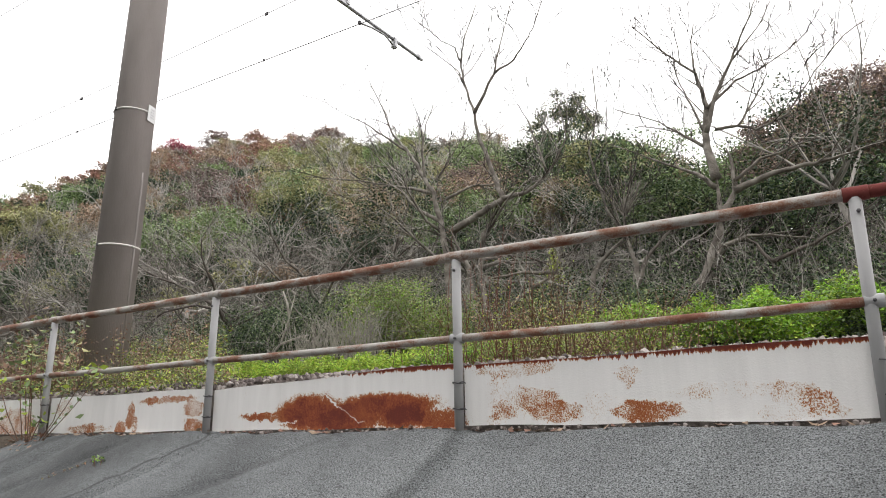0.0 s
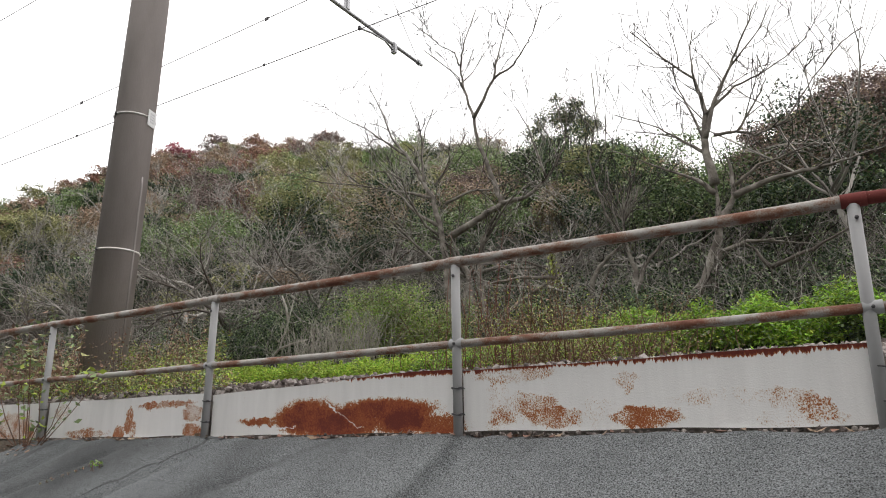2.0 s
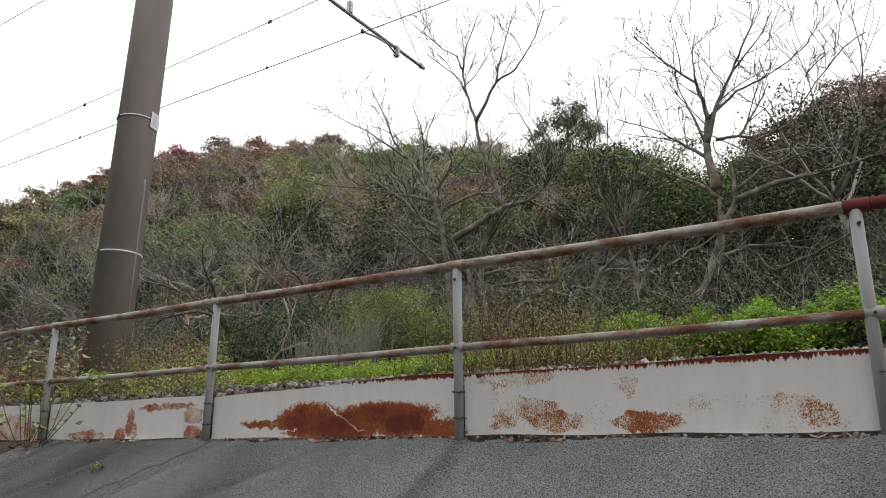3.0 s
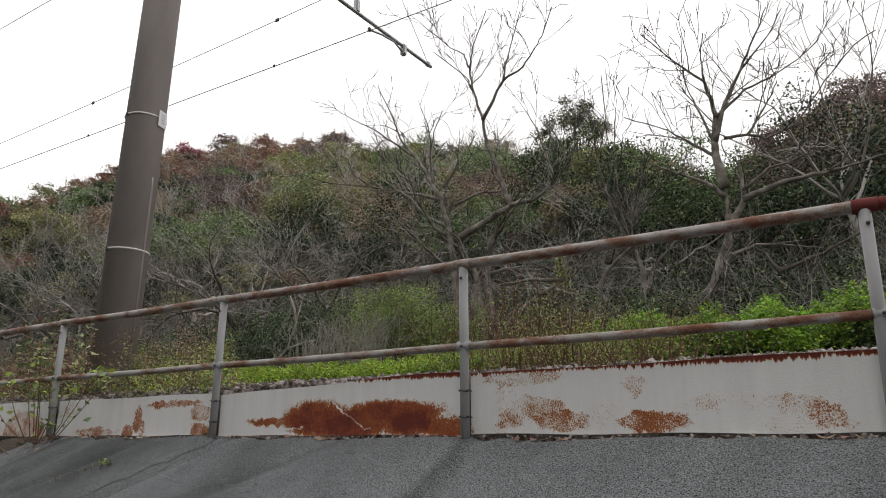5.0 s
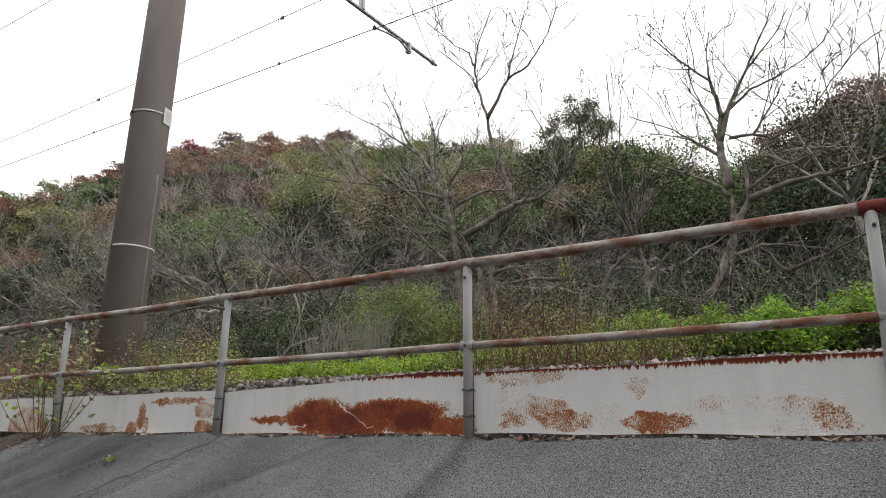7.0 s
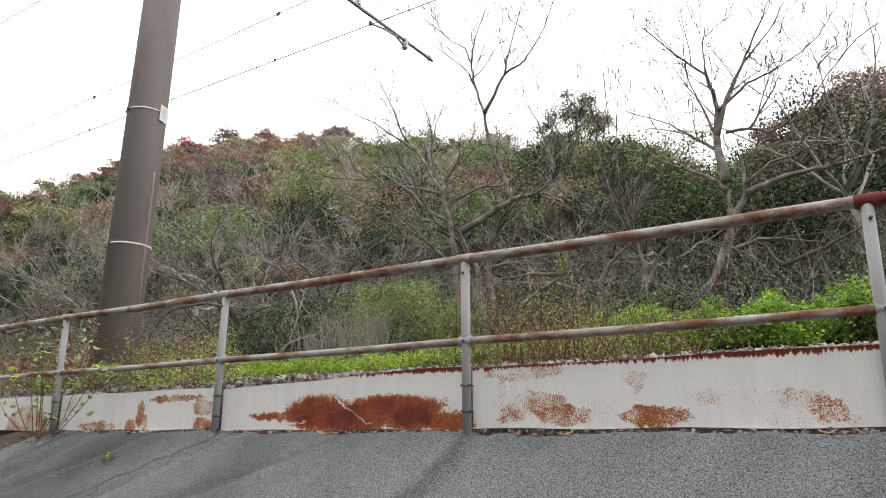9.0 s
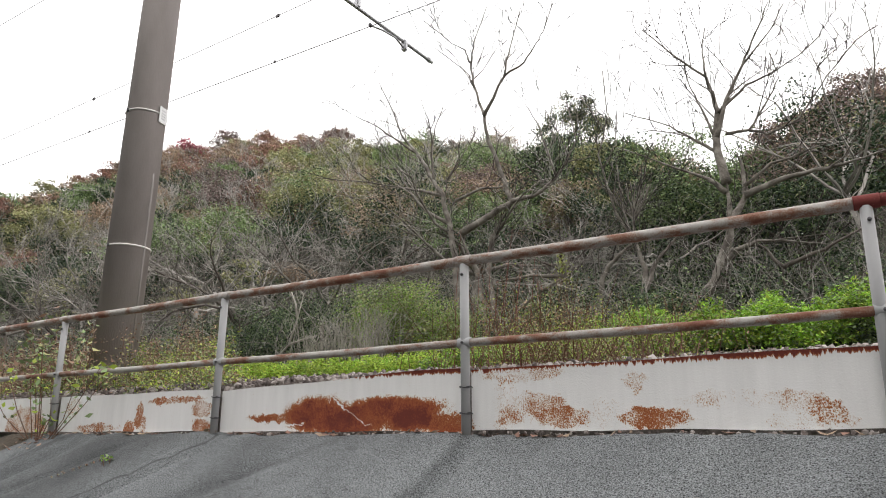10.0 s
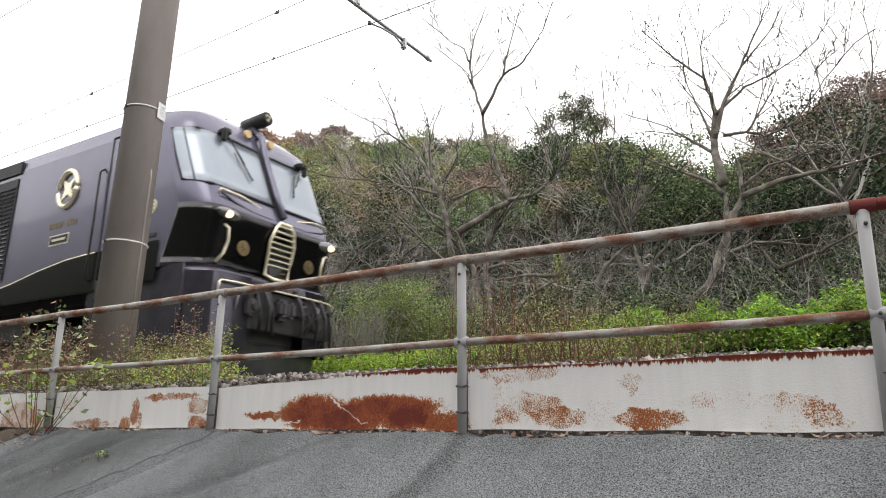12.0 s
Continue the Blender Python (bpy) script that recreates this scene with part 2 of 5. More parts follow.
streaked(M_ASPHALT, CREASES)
M_ROAD = mat("road_asphalt", [(0.05, 0.05, 0.052), (0.08, 0.08, 0.082)], scale=2, rough=0.9, bump=0.5, bump_scale=150, grain=0.4)
M_STONE = mat("ballast_stone", [(0.075, 0.06, 0.055), (0.18, 0.148, 0.135), (0.40, 0.36, 0.335)], scale=6, rough=0.9, bump=0.3, bump_scale=60, island=0.5)
M_BED = mat("ballast_bed", [(0.1, 0.085, 0.075), (0.2, 0.175, 0.155)], scale=14, rough=0.95, bump=0.8, bump_scale=25)
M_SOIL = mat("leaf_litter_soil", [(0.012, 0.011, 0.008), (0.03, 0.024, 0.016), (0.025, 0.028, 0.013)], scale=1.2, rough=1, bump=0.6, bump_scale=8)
M_HEAP = mat("brown_soil", [(0.05, 0.04, 0.03), (0.11, 0.088, 0.066)], scale=9, rough=1, bump=0.8, bump_scale=30)
M_FARBANK = mat("dark_green_bank", [(0.02, 0.03, 0.012), (0.06, 0.075, 0.03)], scale=0.8, rough=1, bump=0.8, bump_scale=3)
M_CONCRETE = mat("grey_brown_concrete", [(0.215, 0.19, 0.18), (0.325, 0.288, 0.275)], scale=3.5, rough=0.85, bump=0.25, bump_scale=120, grain=0.12, stretch=(1, 1, 0.22))
# duct lighter than the shaft: the pole's bright side highlight put into colour
M_PALECONCRETE = mat("pale_highlight_duct", [(0.25, 0.225, 0.21), (0.36, 0.33, 0.315)], scale=5, rough=0.85, stretch=(1, 1, 0.3))
M_STEEL = plain("galvanised_steel", (0.42, 0.42, 0.43), 0.45, 0.7)
M_DARKSTEEL = plain("dark_weathered_steel", (0.09, 0.085, 0.09), 0.6, 0.4)
M_WIRE = plain("copper_wire_dulled", (0.12, 0.12, 0.12), 0.6, 0.6)
M_BAND = plain("white_band", (0.75, 0.74, 0.70), 0.5)
M_TAG = plain("white_plate", (0.8, 0.8, 0.8), 0.5)
M_INK = plain("grey_ink", (0.58, 0.58, 0.6), 0.6)
M_BARK = mat("grey_bark", [(0.075, 0.064, 0.055), (0.155, 0.137, 0.118), (0.28, 0.258, 0.228)], scale=5, rough=0.95, bump=0.5, bump_scale=25)
M_BARK_DARK = mat("dark_bark", [(0.06, 0.05, 0.043), (0.125, 0.105, 0.09)], scale=6, rough=0.95, bump=0.5, bump_scale=25)
M_TWIG = mat("pale_twigs", [(0.17, 0.155, 0.138), (0.50, 0.47, 0.43)], scale=2, rough=0.95)
M_STEM = mat("green_stems", [(0.07, 0.10, 0.03), (0.13, 0.17, 0.05)], scale=5, rough=0.8)
M_STALK = mat("reddish_stalks", [(0.12, 0.06, 0.04), (0.2, 0.12, 0.08)], scale=5, rough=0.9)


def leaf(name, mid, spread=1.6, island=0.3, translucent=0.18):
    """Leaves of one colour: shade and tint differ a little from leaf to leaf and from clump to clump."""
    low, high = tuple(c / spread ** 1.3 for c in mid), tuple(min(0.8, c * spread) for c in mid)
    return mat(name, [low, mid, high], scale=0.9, rough=0.65, island=island, translucent=translucent)


L_GREEN = leaf("mid_green_leaves", (0.185, 0.255, 0.108))
L_DARK = leaf("dark_evergreen_leaves", (0.036, 0.060, 0.031), 1.9)
L_OLIVE = leaf("olive_leaves", (0.292, 0.292, 0.138))
L_BROWN = leaf("brown_autumn_leaves", (0.308, 0.230, 0.164))
L_RUST = leaf("russet_autumn_leaves", (0.265, 0.152, 0.115))
L_RED = leaf("crimson_leaves", (0.29, 0.075, 0.100))
L_BRIGHT = leaf("fresh_green_leaves", (0.215, 0.385, 0.045), 1.6, 0.5, 0.4)
L_LIME = leaf("yellow_green_leaves", (0.37, 0.46, 0.075), 1.5, 0.5, 0.4)
L_WEED = leaf("brown_weed_seed", (0.236, 0.142, 0.094), 1.7, 0.5)
L_PLUM = leaf("purplish_brown_leaves", (0.190, 0.145, 0.132), 1.7)


# ---- building blocks ----
def part(name, bm, material, parent=None, label="", smooth=False):
    """Links a bmesh, or (vertices, faces), as one mesh object under a thing or a part."""
    me = bpy.data.meshes.new(name)
    if isinstance(bm, tuple):
        me.from_pydata(*[a.tolist() if hasattr(a, "tolist") else a for a in (bm[0], [], bm[1])])
    else:
        bm.to_mesh(me)
        bm.free()
    for m in (material if isinstance(material, (list, tuple)) else [material]):
        me.materials.append(m)
    if smooth:
        me.polygons.foreach_set("use_smooth", [True] * len(me.polygons))
    ob = new(name, me)
    ob.parent = parent
    if label:
        ob["label"] = label
    return ob


def empty(name, label="", category="", group="", kind="", at=(0, 0, 0)):
    ob = new(name)
    ob.location = at
    ob.empty_display_size = 0.1
    return tagged(ob, label, category, group, kind)


def box(sx, sy, sz, at=(0, 0, 0), bevel=0.0, turn=None):
    bm = bmesh.new()
    m = Matrix.Translation(at) @ (turn or Matrix()) @ Matrix.Diagonal((sx, sy, sz, 1))
    bmesh.ops.create_cube(bm, size=1, matrix=m)
    if bevel:
        bmesh.ops.bevel(bm, geom=bm.edges[:], offset=bevel, segments=2, affect="EDGES", clamp_overlap=True)
    return bm


def tubes(lines, sides=6, cap=True):
    """Vertices and faces of round tubes along lines of (points, radii)."""
    vs, fs, base = [], [], 0
    for pts, radii in lines:
        p = np.asarray(pts, float)
        k = len(p)
        r = np.asarray(radii, float) * np.ones(k)
        t = np.gradient(p, axis=0)
        t /= np.linalg.norm(t, axis=1)[:, None] + 1e-9
        ref = np.array([0.0, 0, 1]) if abs(t[:, 2]).mean() < 0.8 else np.array([1.0, 0, 0])
        u = np.cross(t, ref)
        u /= np.linalg.norm(u, axis=1)[:, None] + 1e-9
        w = np.cross(t, u)
        a = np.arange(sides) * 2 * np.pi / sides
        ring = p[:, None] + r[:, None, None] * (np.cos(a)[None, :, None] * u[:, None] + np.sin(a)[None, :, None] * w[:, None])
        vs.append(ring.reshape(-1, 3))
        i = np.arange(k - 1)[:, None] * sides
        j = np.arange(sides)[None]
        j2 = (j + 1) % sides
        q = np.stack([i + j, i + j2, i + sides + j2, i + sides + j], -1).reshape(-1, 4) + base
        fs.extend(q.tolist())
        if cap and sides > 3:
            fs.append([base + s for s in range(sides)][::-1])
            fs.append([base + (k - 1) * sides + s for s in range(sides)])
        base += k * sides
    return np.concatenate(vs), fs


def pipe(name, pts, radius, material, parent=None, label="", sides=14):
    return part(name, tubes([(pts, radius)], sides), material, parent, label, smooth=True)


def disc(r, depth, at, axis="x", sides=28):
    """A round plate with its axis along x or y."""
    bm = bmesh.new()
    turn = Matrix.Rotation(radians(90), 4, "Y" if axis == "x" else "X")
    bmesh.ops.create_cone(bm, cap_ends=True, segments=sides, radius1=r, radius2=r * 0.96, depth=depth, matrix=Matrix.Translation(at) @ turn)
    return bm


# ---- the ground ----
def ridge_height(x):
    return float(np.interp(x, [-210, -165, -140, -118, -95, -78, -66, -55, -30, -14, 0, 40], [22, 27, 31.5, 39.5, 44.5, 43, 38.6, 37.0, 30.6, 23, 18, 16]))


def ground_z(x, y):
    """Height of the hillside beyond the track."""
    base = np.interp(y, [6.2, 7.0, 10, 13], [0.95, 1.08, 2.05, 3.4])
    if y > 13:
        u = min(1.0, (y - 13) / 57)
        base = 3.4 + (ridge_height(x) - 3.4) * (u ** 0.92)
        if y > 70:
            base -= (y - 70) * 0.25
    lump = noise.noise(Vector((x * 0.07, y * 0.07, 3.1))) * min(1, max(0, (y - 11) / 20)) * 2.2
    return base + lump + 0.08 * noise.noise(Vector((x * 0.8, y * 0.8, 0)))


def bank_z(y):
    """Profile across the railway: ballast shoulder, track bed, cess."""
    return float(np.interp(y, [0.08, 0.25, 1.0, 2.2, 2.9, 3.3, 5.6, 6.1, 6.6], [0.29, 0.345, 0.40, 0.46, 0.58, 0.675, 0.60, 0.64, 0.93]))


def sheet(name, xs, ys, height, material, label, category, smooth=True):
    v = [(x, y, height(x, y)) for y in ys for x in xs]
    n = len(xs)
    f = [(j * n + i, j * n + i + 1, (j + 1) * n + i + 1, (j + 1) * n + i) for j in range(len(ys) - 1) for i in range(n - 1)]
    ob = part(name, (v, f), material, smooth=smooth)
    return tagged(ob, label, category, kind="structure")


def hill():
    xs = list(np.concatenate([np.arange(-420, -60, 12), np.arange(-60, 30, 3), np.arange(30, 330, 20)]))
    ys = list(np.concatenate([np.arange(6.6, 20, 0.8), np.arange(20, 76, 3), np.arange(76, 400, 30)]))
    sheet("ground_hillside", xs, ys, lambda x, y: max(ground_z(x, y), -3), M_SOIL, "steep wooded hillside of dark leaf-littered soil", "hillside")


def slope_z(x, y):
    """The asphalt-faced bank: creased, falling towards the road."""
    d = -0.02 - y
    z = -0.004 - 0.70 * max(0, d) - 0.12 * max(0, d) ** 2 * 0.3
    z += 0.035 * noise.noise(Vector((x * 1.1 - y * 1.4, y * 0.5, 7))) + 0.02 * noise.noise(Vector((x * 2.6 - y * 3.0, y * 0.8, 3))) + 0.010 * noise.noise(Vector((x * 5, y * 4, 1)))
    for cx, lean, depth, w in ((0.12, 0.42, 0.075, 0.055), (-1.75, 1.3, 0.065, 0.04), (-2.6, 1.6, 0.04, 0.05), (-3.3, 1.2, 0.07, 0.10), (-3.8, 1.0, 0.05, 0.05), (1.3, -0.2, 0.02, 0.1), (-0.9, 1.5, 0.025, 0.12)):
        z -= depth * math.exp(-(((x - cx) - lean * y) / w) ** 2) * min(1, max(0.25, d * 4))
    if x < -3.95:
        z -= 0.10 * min(1.5, -3.95 - x) ** 1.2
    return z


def bank_and_road():
    xs = list(np.concatenate([np.arange(-40, -6, 2), np.arange(-6, 3.2, 0.04), np.arange(3.2, 40, 2)]))
    ys = list(np.concatenate([np.arange(-2.1, -0.9, 0.1), np.arange(-0.9, 0.055, 0.03)]))
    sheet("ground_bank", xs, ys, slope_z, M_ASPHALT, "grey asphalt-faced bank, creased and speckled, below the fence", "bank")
    xs = [-400, -40, -10, 0, 10, 40, 300]
    sheet("road", xs, [-60, -20, -8, -4, -2.06], lambda x, y: -1.49, M_ROAD, "dark asphalt road at the foot of the bank", "road")
    xs = list(np.concatenate([[-400, -100], np.arange(-40, 20, 0.5), [100, 300]]))
    ys = [0.088, 0.09, 0.11, 0.2, 0.4, 0.7, 1.0, 1.5, 2.0, 2.4, 2.8, 3.1, 4, 5, 6.1, 6.35, 6.62]
    sheet("ground_trackbed", xs, ys, lambda x, y: (-0.6 if y < 0.089 else bank_z(y)) + 0.02 * noise.noise(Vector((x * 2, y * 2, 0))), M_BED, "raised railway bed of weathered brown ballast", "track bed")


def unseen_bank():
    """A plain bank added out of view behind the camera, to darken reflections."""
    v, f, n = [], [], 60
    for i in range(n + 1):
        x = -150 + 300 * i / n
        for k, (y, z) in enumerate(((-13, -1.6), (-14, 6.0), (-16, 14.0), (-22, 18.0), (-40, 19.0), (-60, -1.6))):
            v.append((x, y + 1.5 * noise.noise(Vector((x * 0.1, k, 0))), z + (1.4 * noise.noise(Vector((x * 0.13, k * 3.0, 2))) if 0 < k < 5 else 0)))
    for i in range(n):
        for k in range(5):
            f.append((i * 6 + k, i * 6 + k + 1, i * 6 + 7 + k, i * 6 + 6 + k))
    tagged(part("backdrop_bank", (v, f), M_FARBANK), "plain dark-green bank added unseen behind the camera to darken reflections", "bank", kind="structure")


def rock_points(rng, size):
    bm = bmesh.new()
    bmesh.ops.create_icosphere(bm, subdivisions=1, radius=size)
    for v in bm.verts:
        v.co *= rng.uniform(0.65, 1.2)
        v.co.z *= 0.7
    vs = np.array([v.co[:] for v in bm.verts])
    fs = np.array([[v.index for v in f.verts] for f in bm.faces])
    bm.free()
    return vs, fs


def stones(name, spots, label, seed):
    """Loose stones at (x, y, z, size) as one heap."""
    rng = random.Random(seed)
    shapes = [rock_points(rng, 1.0) for _ in range(10)]
    V, F, base = [], [], 0
    for x, y, z, s in spots:
        v, f = shapes[rng.randrange(10)]
        e = Euler([rng.uniform(0, 6.3) for _ in range(3)]).to_matrix()
        V.append(v @ np.array(e).T * s + (x, y, z))
        F.append(f + base)
        base += len(v)
    ob = part(name, (np.concatenate(V), np.concatenate(F)), M_STONE)
    return tagged(ob, label, "stones", kind="stuff")


def soil_heap():
    xs = list(np.arange(-7.5, -3.75, 0.07))
    ys = list(np.arange(-0.42, 0.06, 0.04))
    def height(x, y):
        edge = min(1.0, max(0.0, (-3.8 - x) / 0.8)) * min(1.0, max(0.0, (y + 0.40 - 0.25 * max(0, x + 4.9)) / 0.25))
        return slope_z(x, y) - 0.03 + edge * (0.085 + 0.03 * noise.noise(Vector((x * 6, y * 6, 0))))
    sheet("ground_heap", xs, ys, height, M_HEAP, "heap of brown soil and litter at the asphalt's end", "soil")


def ballast():
    rng = random.Random(5)
    s = []
    for _ in range(5200):
        x, y = rng.uniform(-8, 3.6), rng.uniform(0.09, 0.95) ** 1.0
        s.append((x, y, bank_z(y) + rng.uniform(-0.01, 0.02), rng.uniform(0.014, 0.034)))
    for _ in range(3000):
        x, y = rng.uniform(-12, 5), rng.uniform(2.3, 3.5)
        s.append((x, y, bank_z(y) + rng.uniform(-0.01, 0.02), rng.uniform(0.025, 0.045)))
    stones("ballast_stones", s, "angular grey-brown ballast stones heaped behind the fence", 3)
    s = []
    for _ in range(620):
        x = rng.uniform(-4, 2.6)
        s.append((x, rng.uniform(0.0, 0.052), -0.004 + rng.uniform(-0.02, 0.008), rng.uniform(0.006, 0.017)))
    stones("spilled_stones", s, "small stones spilled below the steel panels", 4)


# ---- fence ----
def fence():
    f = empty("fence", "two-rail steel pipe fence, rusty and faded, with white ballast panels", "fence")
    xs = [-8, -6, -4, -2, 0, 2, 4]
    for x in xs:
        lean = 0.006 * math.sin(x * 2.1)
        foot = -0.035 if x == 2 else 0.0
        pipe("post", [(x + lean * -1 + foot, 0, -0.12), (x + foot * 0.45, 0, 0.5), (x + lean, 0.0, 0.945)], 0.0265, M_POST, f, "grey painted pipe post")
        for z in (0.105, 0.245):
            a = np.linspace(0, 2 * np.pi, 15)
            ring = [(x + 0.033 * math.cos(k), 0.033 * math.sin(k), z + 0.004 * math.sin(k * 2)) for k in a]
            pipe("wire_tie", ring, 0.0035, M_DARKSTEEL, f, "dark wire tie round the post", sides=5)
            pipe("wire_end", [(x + 0.02, -0.028, z), (x + 0.05, -0.035, z + 0.004), (x + 0.062, -0.03, z - 0.006)], 0.003, M_DARKSTEEL, f, sides=5)
        pipe("bolt", [(x, -0.034, 0.88), (x, -0.026, 0.88)], 0.009, M_DARKSTEEL, f, sides=6)
        pipe("clamp", [(x - 0.038, 0, 0.49), (x + 0.038, 0, 0.492)], 0.0295, M_POST, f, "collar joining the lower rail to a post")
        pipe("bolt", [(x, -0.040, 0.49), (x, -0.03, 0.49)], 0.008, M_DARKSTEEL, f, sides=6)
        pipe("saddle", [(x - 0.05, 0, 0.965), (x + 0.05, 0, 0.965)], 0.0325, M_REDPIPE if x >= 2 else M_RAIL, f, "rust-red saddle joint on a post")
    for a, b in zip(xs, xs[1:]):
        pts = [(a + (b - a) * u, 0, 0.966 - 0.006 * math.sin(math.pi * u)) for u in np.linspace(0, 1, 9)]
        pipe("top_rail", pts, 0.029, M_REDPIPE if a == 2 else M_RAIL, f, "rust-streaked top pipe rail", sides=18)
        pts = [(a + (b - a) * u, 0, 0.491 - 0.005 * math.sin(math.pi * u)) for u in np.linspace(0, 1, 9)]
        pipe("lower_rail", pts, 0.0225, M_RAIL, f, "rust-streaked lower pipe rail", sides=16)
        lo, hi, hi_end = {-2: (0.010, 0.287, 0.358), 0: (0.014, 0.341, 0.354)}.get(a, (0.014, 0.30, 0.305))
        bm = bmesh.new()
        n = 24
        rows = []
        for i in range(n + 1):
            u = i / n
            x = a + 0.015 + (b - a - 0.03) * u
            wob = 0.006 * math.sin(u * 9 + a) + 0.010 * math.sin(u * 3.1)
            low = lo + 0.004 * math.sin(u * 14 + a)
            top = hi + (hi_end - hi) * min(1.0, u * 1.15) + 0.003 * math.sin(u * 11)
            rows.append([bm.verts.new((x, 0.042 + wob + dy, z)) for dy, z in ((0, low), (0, top * 0.5), (0, top), (0.004, top), (0.004, low))])
        for p, q in zip(rows, rows[1:]):
            for k in range(4):
                bm.faces.new((p[k], q[k], q[k + 1], p[k + 1]))
        part("panel", bm, M_PANEL, f, "white painted steel sheet with orange-brown rust stains", smooth=False)
    return f


# ---- catenary pole and wires ----
def pole():
    p = empty("catenary_pole", "tall tapering grey-brown concrete catenary pole", "pole", at=(-4.335, 0.7, 0))
    p.rotation_euler = (0, radians(1.2), 0)
    bm = bmesh.new()
    bmesh.ops.create_cone(bm, cap_ends=True, segments=40, radius1=0.209, radius2=0.178, depth=9.4, matrix=Matrix.Translation((0, 0, 4.5)))
    part("shaft", bm, M_CONCRETE, p, smooth=True)
    pipe("cable_duct", [(0.204, 0.04, 0.2), (0.198, 0.04, 2.5), (0.188, 0.038, 2.6)], 0.011, M_PALECONCRETE, p, "thin pale duct running up the pole", sides=10)
    for z, r in ((1.81, 0.207), (3.27, 0.202)):
        ring = [(r * math.cos(k), r * math.sin(k), z) for k in np.linspace(0, 2 * math.pi, 33)]
        b = pipe("band", ring, 0.009, M_BAND, p, "white strap round the pole", sides=6)
        part("buckle", box(0.03, 0.02, 0.03, (-0.02, -r - 0.006, z), 0.004), M_DARKSTEEL, b)
    turn = Matrix.Rotation(radians(108), 4, "Z")
    t = part("number_plate", box(0.13, 0.006, 0.18, (0.197, 0.064, 3.26), 0.002, turn), M_TAG, p, "small white plate with illegible marks")
    for z in (3.31, 3.28, 3.25, 3.22):
        part("marking", box(0.06, 0.004, 0.008, (0.201, 0.065, z), 0, turn), M_INK, t)
    return p


def overhead():
    def wire(name, z0, y, sag, label, r):
        lines = []
        for k in range(-6, 4):
            a, b = -4 + 40.0 * k, -4 + 40.0 * (k + 1)
            for u in np.linspace(0, 1, 13)[:-1]:
                lines.append((a + (b - a) * u, y, z0 - sag * 4 * u * (1 - u)))
        return tagged(pipe(name, lines, r, M_WIRE, sides=5), label, "wire")
    wire("contact_wire", 6.50, 4.5, 0.0, "thin contact wire over the track", 0.008)
    m = wire("messenger_wire", 7.55, 4.5, 0.36, "sagging messenger wire above the contact wire", 0.0068)
    wire("feeder_wire", 7.55, 2.0, 0.1, "feeder wire beside the pole", 0.006)
    for k, x in enumerate((-17.8, -12.1, -6.42, -0.7)):
        u = ((x + 4) / 40.0) % 1.0
        top = 7.55 - 0.36 * 4 * u * (1 - u)
        d = empty("dropper", "thin dropper wire with two dark clips", "dropper", "droppers between the wires", at=(x, 4.5, 6.5))
        pipe("strand", [(0, 0, 0), (0, 0, top - 6.5)], 0.0012, M_WIRE, d, sides=4)
        part("lower_clip", box(0.05, 0.025, 0.05, (0, 0, 0.01), 0.006), M_DARKSTEEL, d)
        part("upper_clip", box(0.09, 0.03, 0.07, (0, 0, top - 6.5), 0.01), M_DARKSTEEL, d)
    # pull-off arm that steadies the contact wire
    a = empty("pull_off_arm", "steel pull-off arm holding the contact wire", "cantilever arm", at=(-4.25, 6.3, 6.78))
    pipe("tube", [(0, 0.13, 0.02), (0, -2.4, -0.15), (0.0, -5.42, -0.28)], 0.032, M_STEEL, a, sides=12)
    part("clamp", box(0.10, 0.10, 0.22, (0, -0.80, -0.11), 0.02), M_STEEL, a)
    pipe("steady_arm", [(0, -0.82, -0.17), (0, -1.08, -0.10), (0, -1.45, -0.16), (0, -1.80, -0.26)], 0.017, M_STEEL, a, sides=8)
    part("wire_clip", box(0.05, 0.06, 0.07, (0, -1.80, -0.26), 0.01), M_DARKSTEEL, a)
    part("end_cap", box(0.08, 0.10, 0.09, (0, 0.02, 0.02), 0.015), M_STEEL, a)
    part("upper_clamp", box(0.09, 0.10, 0.24, (0, -2.15, -0.02), 0.02), M_STEEL, a)
    pipe("stay_wire", [(0, 0.0, 0.06), (0, -1.10, 1.1)], 0.006, M_WIRE, a, sides=6)
    pipe("insulator", [(0, -1.10, 1.1), (0, -1.35, 1.33)], 0.035, M_DARKSTEEL, a, sides=10)
    pipe("upper_tube", [(0, -1.35, 1.33), (0, -5.42, 1.6)], 0.03, M_STEEL, a, sides=12)


def track():
    for y in (TRACK_Y - 0.57, TRACK_Y + 0.57):
        bm = bmesh.new()
        for w, z0, z1 in ((0.065, RAIL_Z - 0.04, RAIL_Z), (0.016, RAIL_Z - 0.13, RAIL_Z - 0.04), (0.127, RAIL_Z - 0.15, RAIL_Z - 0.13)):
            bmesh.ops.create_cube(bm, size=1, matrix=Matrix.Translation((-80, y, (z0 + z1) / 2)) @ Matrix.Diagonal((340, w, z1 - z0, 1)))
        tagged(part("rail", bm, M_DARKSTEEL), "steel running rail with rusty sides", "rail", "rails of the track", "structure")
    s = tagged(part("sleeper", box(0.24, 2.0, 0.16, (0, 0, 0), 0.015), M_CONCRETE), "concrete sleeper bedded in ballast", "sleeper", "sleepers under the rails")
    s.location = (-30, TRACK_Y, RAIL_Z - 0.232)
    for k in range(1, 64):
        copy_thing(s, Matrix.Translation((-30 + 0.6 * k, TRACK_Y, RAIL_Z - 0.232)))



